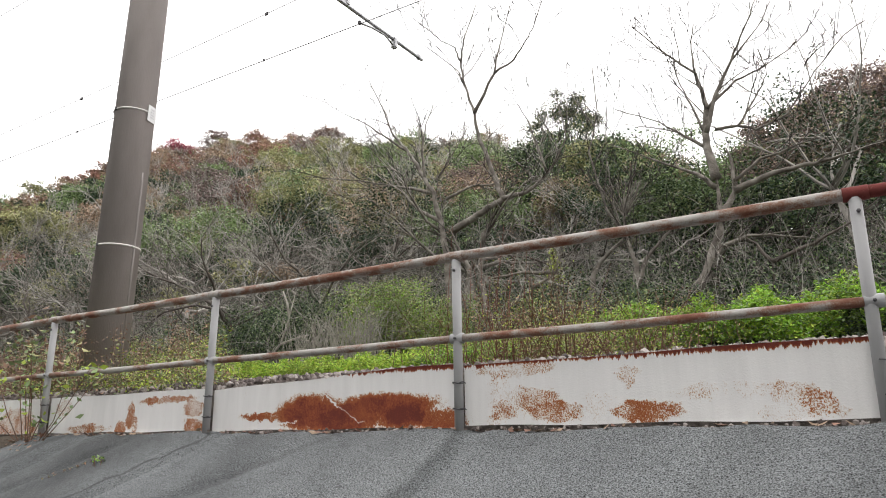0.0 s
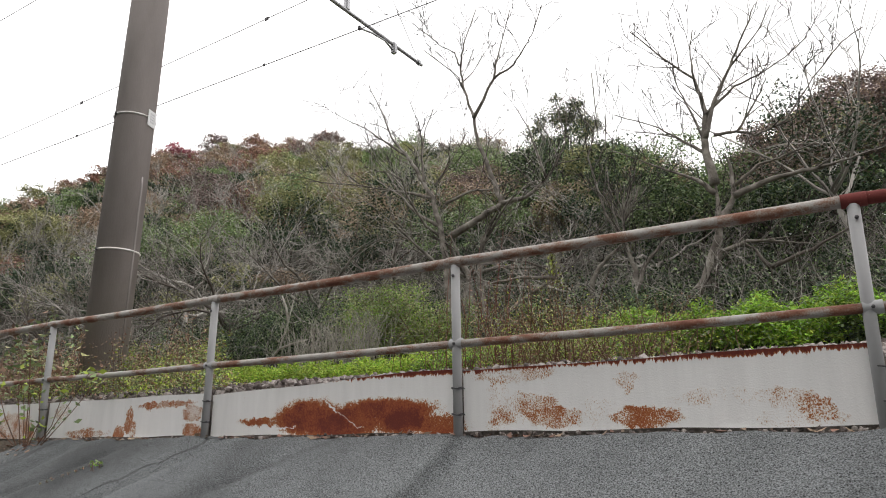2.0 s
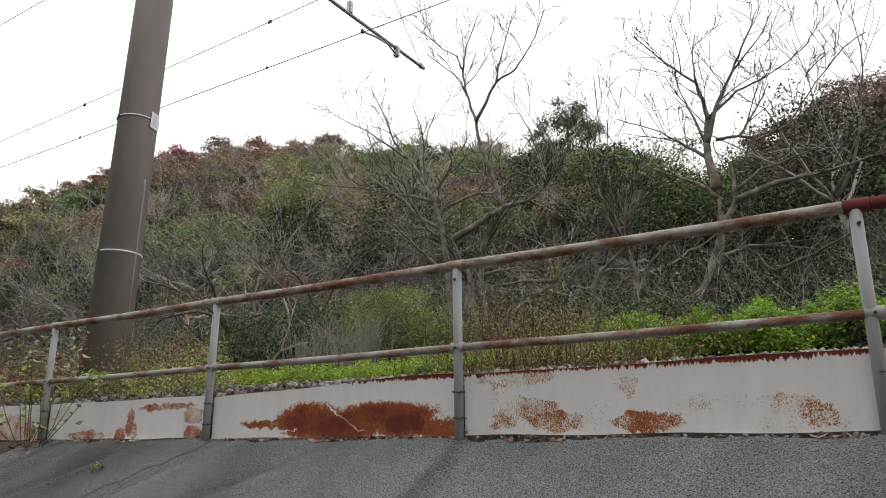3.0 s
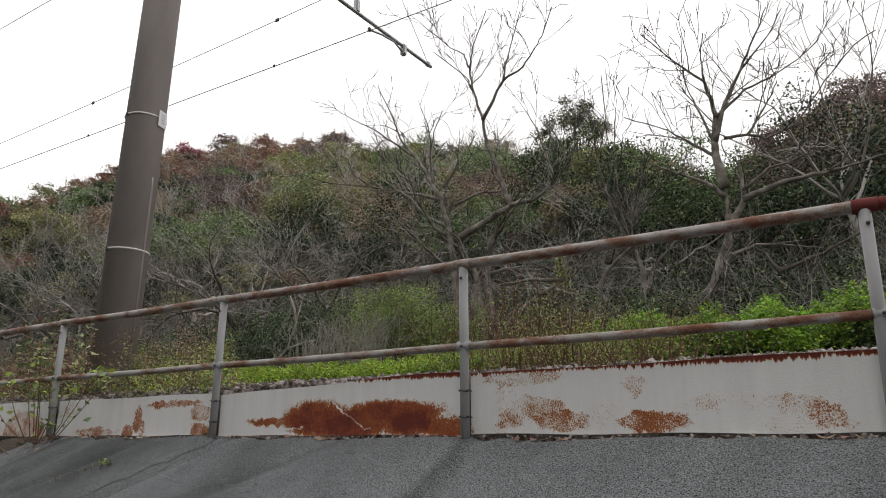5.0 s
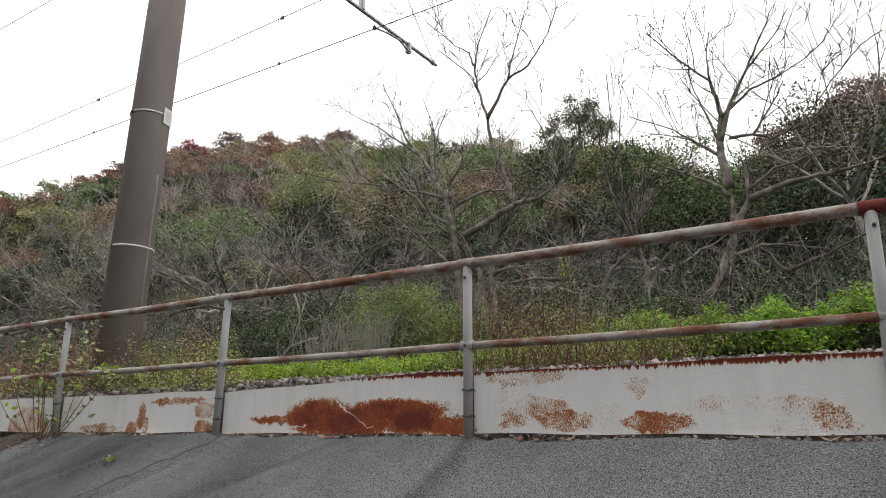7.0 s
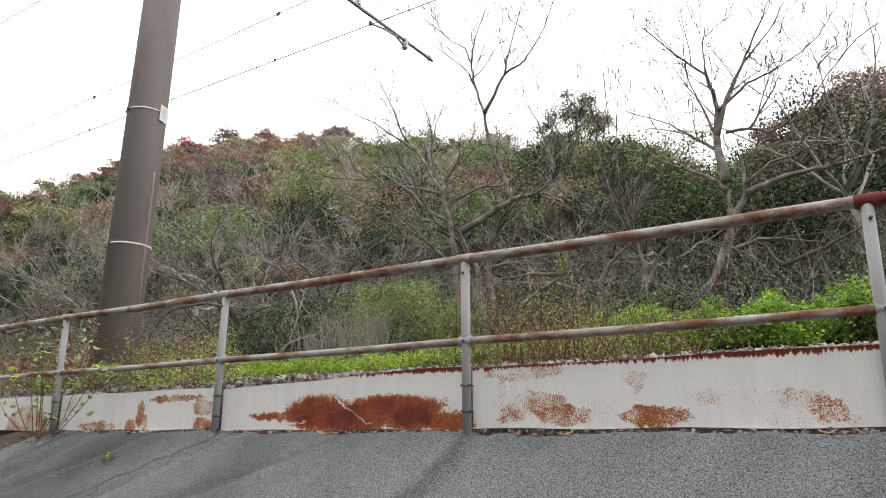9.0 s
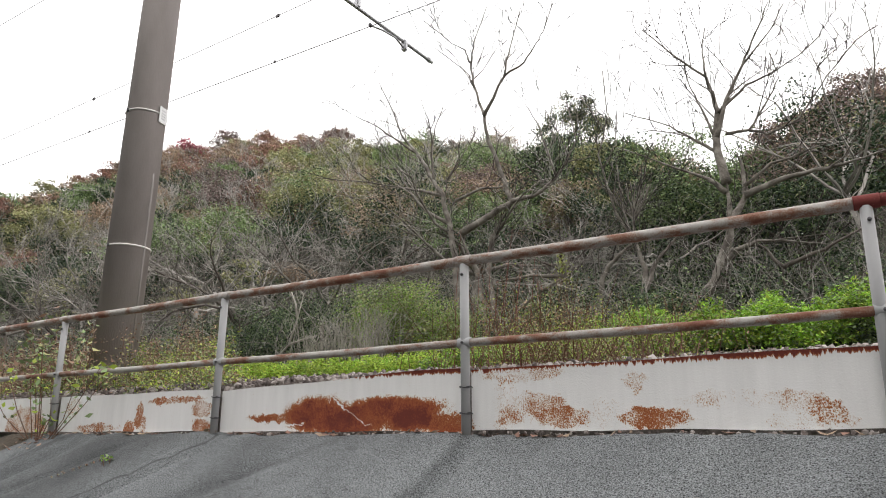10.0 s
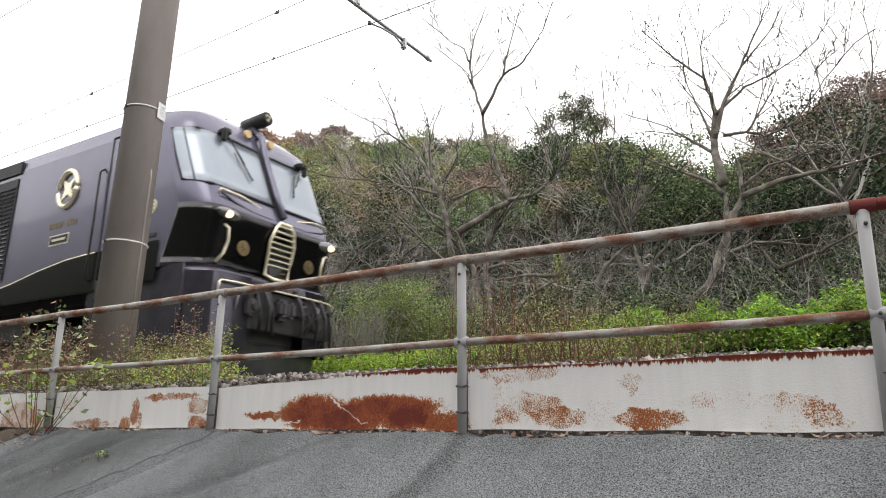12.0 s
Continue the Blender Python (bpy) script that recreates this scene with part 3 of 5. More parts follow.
# ---- plants ----
def fast_mesh(name, verts, quads, materials, index=None):
    """A mesh of many faces, all with three or all with four corners."""
    verts, quads = np.asarray(verts, np.float32), np.asarray(quads, np.int32)
    me = bpy.data.meshes.new(name)
    me.vertices.add(len(verts))
    me.vertices.foreach_set("co", verts.ravel())
    me.loops.add(quads.size)
    me.loops.foreach_set("vertex_index", quads.ravel())
    me.polygons.add(len(quads))
    me.polygons.foreach_set("loop_start", np.arange(0, quads.size, quads.shape[1], dtype=np.int32))
    if index is not None:
        me.polygons.foreach_set("material_index", np.asarray(index, np.int32))
    for m in materials:
        me.materials.append(m)
    me.update(calc_edges=True)
    return me


def leaf_quads(centres, size, rs, flat=0.7, slim=0.55):
    """A pointed leaf at each centre, turned at random, tending to lie flat."""
    c = np.asarray(centres, float)
    n = len(c)
    nrm = rs.normal(size=(n, 3))
    nrm[:, 2] = np.abs(nrm[:, 2]) + flat
    nrm /= np.linalg.norm(nrm, axis=1)[:, None]
    u = np.cross(nrm, rs.normal(size=(n, 3)))
    u /= np.linalg.norm(u, axis=1)[:, None] + 1e-9
    w = np.cross(nrm, u)
    s = (np.asarray(size) * rs.uniform(0.65, 1.35, n))[:, None]
    fold = nrm * s * 0.12
    v = np.stack([c - u * s * 0.5, c + w * s * slim * 0.5 - fold, c + u * s * 0.5, c - w * s * slim * 0.5 - fold], 1).reshape(-1, 3)
    return v, np.arange(4 * n).reshape(-1, 4)


def leaf_tris(centres, size, rs, flat=1.3):
    """A small three-cornered spray at each centre, tending to lie flat."""
    c = np.asarray(centres, float)
    n = len(c)
    nrm = rs.normal(size=(n, 3))
    nrm[:, 2] = np.abs(nrm[:, 2]) + flat
    nrm /= np.linalg.norm(nrm, axis=1)[:, None]
    u = np.cross(nrm, rs.normal(size=(n, 3)))
    u /= np.linalg.norm(u, axis=1)[:, None] + 1e-9
    w = np.cross(nrm, u)
    s = (np.asarray(size) * rs.uniform(0.6, 1.4, n))[:, None]
    v = np.stack([c - u * s * 0.55, c + u * s * 0.35 + w * s * 0.42, c + u * s * 0.35 - w * s * 0.42], 1).reshape(-1, 3)
    return v, np.arange(3 * n).reshape(-1, 3)


def crown_points(rs, n, rx, rz, clumps, spread=0.26, hollow=0.55):
    """Points in clumps on an uneven dome: a crown's leaves."""
    d = rs.normal(size=(clumps, 3))
    d[:, 2] = np.where(d[:, 2] < -0.35, -d[:, 2], d[:, 2])
    d /= np.linalg.norm(d, axis=1)[:, None]
    d *= rs.uniform(hollow, 1.08, clumps)[:, None]
    k = rs.randint(0, clumps, n)
    off = np.clip(rs.normal(size=(n, 3)), -1.7, 1.7) * spread * rs.uniform(0.6, 1.3, clumps)[k][:, None]
    off[:, 2] *= 0.45
    return (d[k] + off) * (rx, rx, rz)


def sprout(limbs, rng, levels, density, reach, lift=0.35, rmin=0.006, girth=0.011, crook=0.13):
    """Adds side branches to limbs (points, radii), level by level."""
    out, now = list(limbs), list(limbs)
    for lev in range(levels):
        nxt = []
        for pts, radii in now:
            p = [Vector(q) for q in pts]
            length = sum((b - a).length for a, b in zip(p, p[1:]))
            for _ in range(max(1, int(length * density[lev] * rng.uniform(0.7, 1.3)))):
                f = rng.uniform(0.22, 0.98) * (len(p) - 1)
                i = min(int(f), len(p) - 2)
                base = p[i].lerp(p[i + 1], f - i)
                r0 = radii[i] + (radii[i + 1] - radii[i]) * (f - i)
                along = (p[i + 1] - p[i]).normalized()
                side = Vector((rng.gauss(0, 1), rng.gauss(0, 1), rng.gauss(0, 0.8)))
                side = (side - along * side.dot(along)).normalized()
                d = (along * rng.uniform(0.8, 1.3) + side * rng.uniform(0.5, 1.0) + Vector((0, 0, lift * rng.uniform(0, 1)))).normalized()
                ln = reach[lev] * rng.uniform(0.5, 1.25)
                r = max(rmin, min(r0 * 0.6, girth * ln + 0.003))
                q, pos = [base], base
                steps = 4 if lev < 2 else 3
                for k in range(steps):
                    d = (d + Vector((rng.gauss(0, crook), rng.gauss(0, crook), rng.gauss(0.05, crook)))).normalized()
                    pos = pos + d * ln / steps
                    q.append(pos)
                nxt.append(([tuple(v) for v in q], [max(rmin * 0.8, r * (1 - 0.75 * k / steps)) for k in range(steps + 1)]))
        out += nxt
        now = nxt
    return out


def bare_tree(name, limbs, rng, label, levels=3, density=(2.2, 3.0, 3.5), reach=(1.5, 0.75, 0.4), bark=None, twig=None, at=(0, 0, 0), group="", girth=0.011, rmin=0.006, lift=0.35, crook=0.13):
    """A leafless tree: limbs with bark, and the twigs that grow from them."""
    t = empty(name, label, "tree", group, at=at)
    part("trunk", tubes(limbs[:1], 10), bark or M_BARK, t, smooth=True)
    for l in limbs[1:]:
        part("limb", tubes([l], 8), bark or M_BARK, t, smooth=True)
    fine = sprout(limbs, rng, levels, density, reach, lift, rmin, girth, crook)[len(limbs):]
    thick = [l for l in fine if l[1][0] > 0.013]
    thin = [l for l in fine if l[1][0] <= 0.013]
    if thick:
        tagged(part("branchwork", tubes(thick, 5, False), bark or M_BARK, t, smooth=True), kind="stuff")
    if thin:
        tagged(part("twigwork", tubes(thin, 3, False), twig or bark or M_BARK, t, smooth=True), kind="stuff")
    return t


def cherry_limbs(flat, rng, y=10.0, deep=0.1):
    """Limbs given as (thickness, (x, z), (x, z), ...), tapering and bowed a little out of their plane."""
    out = []
    for n, (thick, *limb) in enumerate(flat):
        bow = rng.uniform(-deep, deep) if n else 0.0
        k = len(limb) - 1
        pts, rad = [], []
        for i in range(k):
            (x0, z0), (x1, z1) = limb[i], limb[i + 1]
            for u in (0.0, 0.25, 0.5, 0.75):
                f = (i + u) / k
                j = 0.0 if f == 0 else 0.009
                pts.append((x0 + (x1 - x0) * u + rng.gauss(0, j), y + bow * f + rng.gauss(0, j), z0 + (z1 - z0) * u + rng.gauss(0, j)))
                rad.append(max(0.0125, thick * 0.92 * (1 - 0.9 * f ** 0.75)))
        pts.append((limb[-1][0], y + bow, limb[-1][1]))
        rad.append(0.0105)
        out.append((pts, rad))
    return out


FORKED = [
    (0.105, (-5.70, 2.0), (-5.84, 3.9), (-5.98, 4.79), (-6.2, 5.56), (-6.68, 6.43), (-6.98, 6.88), (-7.45, 7.49), (-7.66, 8.09), (-8.18, 9.18)),
    (0.115, (-5.05, 2.0), (-5.24, 3.51), (-5.5, 4.08), (-5.67, 4.51)),
    (0.105, (-5.67, 4.51), (-4.97, 4.79), (-4.34, 5.08), (-4.46, 5.42), (-4.7, 6.18), (-4.94, 6.81), (-5.01, 7.38), (-5.28, 8.27), (-5.37, 8.93), (-5.27, 9.53), (-4.88, 10.43)),
    (0.115, (-4.75, 2.1), (-4.98, 3.4), (-4.9, 4.3), (-4.34, 5.08)),
]
FORKED_UPPER = [
    (0.03, (-5.37, 8.93), (-5.5, 9.33), (-5.93, 9.71), (-6.79, 10.67)),
    (0.03, (-5.28, 8.27), (-5.45, 8.68), (-6.43, 9.72)),
    (0.055, (-5.01, 7.38), (-4.44, 8.27), (-4.25, 8.94), (-3.91, 10.0)),
    (0.035, (-4.4, 8.3), (-3.89, 8.48), (-3.54, 8.9), (-3.35, 9.19), (-3.07, 9.82)),
    (0.035, (-3.23, 5.48), (-3.61, 6.83), (-3.88, 7.34)),
    (0.035, (-3.03, 5.68), (-2.74, 6.22), (-2.92, 7.22)),
]
FORKED_SIDE = [
    (0.075, (-4.34, 5.08), (-3.74, 5.12), (-3.27, 5.42), (-3.03, 5.75), (-2.43, 5.78)),
    (0.045, (-6.98, 6.88), (-7.7, 7.45), (-8.23, 7.9), (-8.92, 8.36)),
    (0.045, (-6.43, 5.99), (-6.49, 6.65), (-6.36, 7.4), (-6.11, 7.87)),
    (0.06, (-5.98, 4.79), (-6.67, 5.24), (-7.15, 5.83), (-7.68, 6.64), (-8.32, 7.42)),
    (0.04, (-6.11, 5.88), (-5.75, 6.24), (-5.2, 7.04)),
    (0.05, (-5.83, 5.34), (-5.14, 5.54), (-4.46, 5.49), (-3.57, 5.67)),
    (0.05, (-6.2, 5.56), (-7.26, 5.95), (-8.53, 6.38), (-10.32, 6.86)),
]
LOW_LIMBED = [
    (0.075, (-4.2, 2.0), (-4.0, 2.4), (-3.4, 2.75), (-2.9, 3.0), (-2.75, 3.5), (-2.3, 4.2)),
    (0.06, (-2.9, 3.0), (-3.6, 3.1), (-4.3, 3.05), (-4.9, 3.3)),
    (0.05, (-3.4, 2.75), (-3.7, 3.3), (-3.4, 3.9)),
]
SPREADING = [
    (0.20, (-0.5, 1.9), (-0.48, 2.24), (-0.15, 2.77), (0.18, 3.59), (0.24, 4.14), (0.23, 4.7)),
    (0.105, (0.23, 4.6), (0.13, 5.3), (0.14, 5.73), (0.21, 6.17), (0.15, 6.56), (0.06, 6.97), (-0.38, 7.49), (-1.12, 8.47)),
    (0.115, (0.2, 3.76), (0.34, 3.98), (0.53, 4.29), (0.53, 4.92), (0.47, 5.23)),
    (0.065, (0.15, 5.58), (0.4, 6.34), (0.77, 6.99), (1.08, 7.59), (1.38, 8.19)),
    (0.03, (0.77, 6.99), (1.34, 7.58), (1.64, 8.13)),
]
SPREADING_UPPER = [
    (0.04, (0.23, 6.09), (0.79, 6.54), (1.24, 6.67), (1.75, 6.92), (2.18, 7.23)),
    (0.045, (0.32, 5.62), (0.75, 5.59), (1.11, 6.08), (1.37, 6.53), (1.28, 7.06)),
    (0.035, (0.75, 5.59), (1.04, 5.45), (1.59, 5.61), (1.93, 6.08), (2.38, 6.58), (2.7, 6.92), (3.08, 7.11)),
    (0.05, (0.13, 5.3), (-0.26, 5.61), (-0.7, 6.01), (-1.59, 6.55)),
    (0.035, (0.12, 5.59), (-0.1, 6.32), (-0.25, 6.83), (-0.32, 7.32)),
    (0.028, (0.08, 6.89), (0.06, 7.68), (0.16, 8.05)),
]
SPREADING_SIDE = [
    (0.07, (0.21, 4.43), (-0.08, 4.76), (-0.65, 5.09), (-1.78, 5.79)),
    (0.085, (0.53, 4.3), (1.23, 4.51), (1.9, 4.54), (2.49, 4.61), (3.09, 4.72)),
    (0.05, (0.53, 4.5), (1.03, 4.82), (1.74, 4.95), (2.3, 5.13)),
    (0.08, (0.08, 3.11), (0.21, 3.26), (0.64, 3.4), (1.09, 3.33), (1.79, 3.15)),
]
CROOKED = [
    (0.105, (-1.97, 1.9), (-1.53, 2.60), (-1.45, 3.10), (-1.61, 3.70), (-1.60, 4.31), (-1.26, 5.30)),
    (0.075, (-1.53, 2.60), (-1.23, 3.25), (-0.84, 3.66), (-0.16, 4.13)),
    (0.085, (-2.53, 2.1), (-2.34, 3.03), (-2.10, 3.34), (-1.65, 3.71), (-1.80, 4.41), (-1.85, 5.42)),
]
CROOKED_UPPER = [
    (0.045, (-1.61, 3.70), (-1.95, 4.35), (-2.26, 5.75), (-2.0, 6.65), (-2.05, 7.75)),
    (0.022, (-2.1, 6.3), (-2.35, 6.8), (-2.6, 7.3)),
    (0.022, (-2.15, 5.4), (-1.85, 5.9), (-1.75, 6.6)),
]
BROOM = [(0.018, (-1.6, 4.15), (-1.6 + 0.55 * dx, 4.5), (-1.6 + dx, 4.98 - 0.3 * abs(dx))) for dx in np.linspace(-0.5, 0.5, 15)]
DARK_LIMBED = [
    (0.06, (0.95, 1.9), (1.0, 2.4), (1.02, 2.76)),
    (0.05, (1.02, 2.76), (0.79, 3.12), (0.62, 3.3)),
    (0.05, (1.02, 2.76), (1.71, 3.0), (2.31, 3.28), (2.75, 3.6)),
]


def monument():
    """A pale stone pillar on the hilltop."""
    x, y = -103.5, 68.0
    z = ground_z(x, y)
    m = empty("stone_monument", "pale stone pillar standing on the hilltop", "monument", at=(x, y, z - 0.3))
    part("plinth", box(1.4, 1.4, 1.0, (0, 0, 0.5), 0.08), M_TAG, m)
    bm = bmesh.new()
    bmesh.ops.create_cone(bm, cap_ends=True, segments=4, radius1=0.5, radius2=0.34, depth=6.6, matrix=Matrix.Translation((0, 0, 4.3)))
    part("pillar", bm, M_TAG, m)


def main_trees():
    rng = random.Random(11)
    a = cherry_limbs(FORKED + FORKED_SIDE + FORKED_UPPER, rng)
    bare_tree("cherry_tree", a, rng, "leafless forked cherry tree with upswept grey limbs", density=(3.2, 3.0, 2.0), reach=(1.1, 0.55, 0.3), bark=M_BARK, twig=M_TWIG_DARK, rmin=0.0085, girth=0.010, crook=0.16)
    b = cherry_limbs(SPREADING + SPREADING_SIDE + SPREADING_UPPER, rng)
    bare_tree("cherry_tree", b, rng, "leafless spreading cherry tree with a lichen-pale trunk", density=(3.0, 2.8, 1.8), reach=(1.1, 0.55, 0.3), twig=M_TWIG_DARK, rmin=0.0085, girth=0.010, crook=0.16)
    c = cherry_limbs(CROOKED + CROOKED_UPPER + BROOM, rng)
    bare_tree("cherry_tree", c, rng, "low leafless cherry tree with a crooked double trunk", density=(2.6, 2.6, 2.0), reach=(0.9, 0.5, 0.3), twig=M_TWIG_DARK, rmin=0.0075, crook=0.2)
    e = cherry_limbs(LOW_LIMBED, rng, y=9.3)
    bare_tree("bare_sapling", e, rng, "low leafless tree with pale limbs arching sideways", density=(2.6, 2.6, 2.0), reach=(0.8, 0.4, 0.25), twig=M_TWIG, crook=0.25)
    d = cherry_limbs(DARK_LIMBED, rng, y=9.6)
    bare_tree("bare_sapling", d, rng, "small leafless tree with dark wide-forked limbs", density=(2.4, 2.4, 2.0), reach=(0.6, 0.35, 0.2), bark=M_BARK_DARK, crook=0.25)


def random_limbs(rng, h, spread):
    """Trunk and main limbs of a low, wide tree at the origin."""
    lean = Vector((rng.uniform(-0.25, 0.25), rng.uniform(-0.25, 0.25), 1)).normalized()
    fork = h * rng.uniform(0.18, 0.32)
    r = 0.0125 * h + 0.014
    limbs = [([tuple(lean * fork * k - Vector((0, 0, 0.3 * (k == 0)))) for k in (0, 0.5, 1)], [r * 1.25, r, r * 0.85])]
    for k in range(rng.randint(4, 6)):
        ang = k * 2.4 + rng.uniform(-0.5, 0.5)
        d = Vector((math.cos(ang) * spread, math.sin(ang) * spread, rng.uniform(0.2, 0.95))).normalized()
        p, q, rad = lean * fork * rng.uniform(0.7, 1.0), [], []
        n = 9
        ln = h * rng.uniform(0.65, 1.0)
        for i in range(n + 1):
            q.append(tuple(p))
            rad.append(max(0.007, r * 0.62 * (1 - 0.88 * i / n)))
            d = (d + Vector((rng.gauss(0, 0.22), rng.gauss(0, 0.22), rng.gauss(0.03, 0.22)))).normalized()
            p = p + d * ln / n
        limbs.append((q, rad))
    return limbs


def thicket():
    """Leafless trees on the foot of the hill."""
    rng = random.Random(23)
    kinds = []
    for k in range(7):
        h = rng.uniform(3.2, 4.6)
        kinds.append(bare_tree("bare_tree", random_limbs(rng, h, rng.uniform(0.9, 1.5)), rng, "low leafless tree with a tangle of pale grey twigs", density=(3.4, 3.2, 2.4), reach=(1.2, 0.65, 0.35), girth=0.009, rmin=0.005, lift=0.15, crook=0.24, bark=(M_BARK, M_TWIG, M_BARK_DARK)[k % 3], twig=(M_TWIG, M_BARK)[k % 2], group="leafless trees on the hill's foot"))
    spots = [(-6.2, 11.2), (-9, 9.6), (-12, 9.4), (-17.5, 9.8), (-16.2, 11.2), (-23.5, 10.6), (-20.6, 12.2), (-28, 11.5), (-31.5, 13.2), (-0.2, 11.6), (2.2, 10.9), (-3.4, 11.2), (-38, 12.5), (-8.5, 12), (-10.2, 10.2), (-12.5, 11.5), (-11, 14), (-14.8, 10.4), (-17, 12.5), (-19.5, 10.8), (-22.5, 13), (-21, 16.5), (-26, 12), (-29, 15), (-25, 19), (-33, 13), (-36, 17), (-40, 14), (-45, 18), (-7, 14.5), (-4.2, 12.5), (-2.8, 14), (-1.6, 12), (1.4, 12.2), (3, 11.4), (4.6, 12.4), (0.4, 14.5), (-50, 15), (-31, 20)]
    for k, (x, y) in enumerate(spots):
        s = rng.uniform(0.85, 1.25) * (0.4 if x > 0 else 0.62 if x > -4 else 1.0)
        m = Matrix.Translation((x, y, ground_z(x, y) - 0.05)) @ Matrix.Rotation(rng.uniform(0, 6.28), 4, "Z")
        if k < len(kinds):
            kinds[k].matrix_basis = m
            kinds[k].scale = (s, s, s)
        else:
            c = copy_thing(kinds[k % len(kinds)], m)
            c.scale = (s, s, s)


LEAFS = [L_GREEN, L_DARK, L_OLIVE, L_BROWN, L_RUST, L_RED, L_BRIGHT, L_LIME, L_WEED, L_PLUM]
GREEN, DARK, OLIVE, BROWN, RUST, RED, BRIGHT, LIME, WEED, PLUM = range(10)


def leafy_tree(name, at, h, r, rz, kind, n, size, label, seed, clumps=40, group="", spread=0.2, second=None):
    rs, rng = np.random.RandomState(seed), random.Random(seed)
    t = empty(name, label, "tree", group, at=at)
    limbs = [([(0, 0, -0.4), (0.05, 0, (h - rz) * 0.6), (0.1, 0.05, h - rz * 0.4)], [0.045 * h * 0.6, 0.03 * h * 0.6, 0.03])]
    limbs += [([(0.06, 0, (h - rz) * f), (math.cos(g) * r * 0.45, math.sin(g) * r * 0.45, h - rz * 0.9), (math.cos(g) * r * 0.85, math.sin(g) * r * 0.85, h - rz * 0.5)], [0.08, 0.05, 0.02]) for g, f in ((0.3, 0.5), (1.7, 0.6), (2.9, 0.55), (4.0, 0.65), (5.2, 0.6))]
    part("trunk", tubes(sprout(limbs, rng, 2, (1.2, 1.5), (1.5, 0.7)), 5), M_BARK_DARK, t, smooth=True)
    pts = crown_points(rs, n, r, rz, clumps, spread) + (0, 0, h - rz)
    v, q = leaf_tris(pts, size, rs, 0.5)
    mats = [LEAFS[kind]] + ([LEAFS[second]] if second is not None else [])
    idx = (rs.rand(n) < 0.3).astype(int) if second is not None else None
    c = new("crown", fast_mesh("crown", v, q, mats, idx))
    c.parent = t
    return t


def wood_kind(rs, x, y):
    """Which leaves a crown carries: russet on the hilltop, evergreen and gap-dark low down, mixed between."""
    up = (y - 14) / 58
    a = noise.noise(Vector((x * 0.045, y * 0.06, 5.0))) + 0.5 * noise.noise(Vector((x * 0.11, y * 0.12, 9.0)))
    w = rs.rand()
    # extra dark crowns here also put the shaded gaps into leaf colour
    if y < 24 and rs.rand() < 0.45:
        return DARK
    if up > 0.58 and x < -52:
        return RUST if w < 0.26 else PLUM if w < 0.46 else BROWN if w < 0.78 else OLIVE if w < 0.9 else DARK
    if a > 0.10:
        return BROWN if w < 0.36 else OLIVE if w < 0.66 else RUST if w < 0.76 else PLUM if w < 0.84 else GREEN
    if a < -0.15:
        return DARK if w < 0.45 else GREEN if w < 0.76 else OLIVE if w < 0.9 else BROWN
    return GREEN if w < 0.34 else OLIVE if w < 0.64 else DARK if w < 0.82 else BROWN


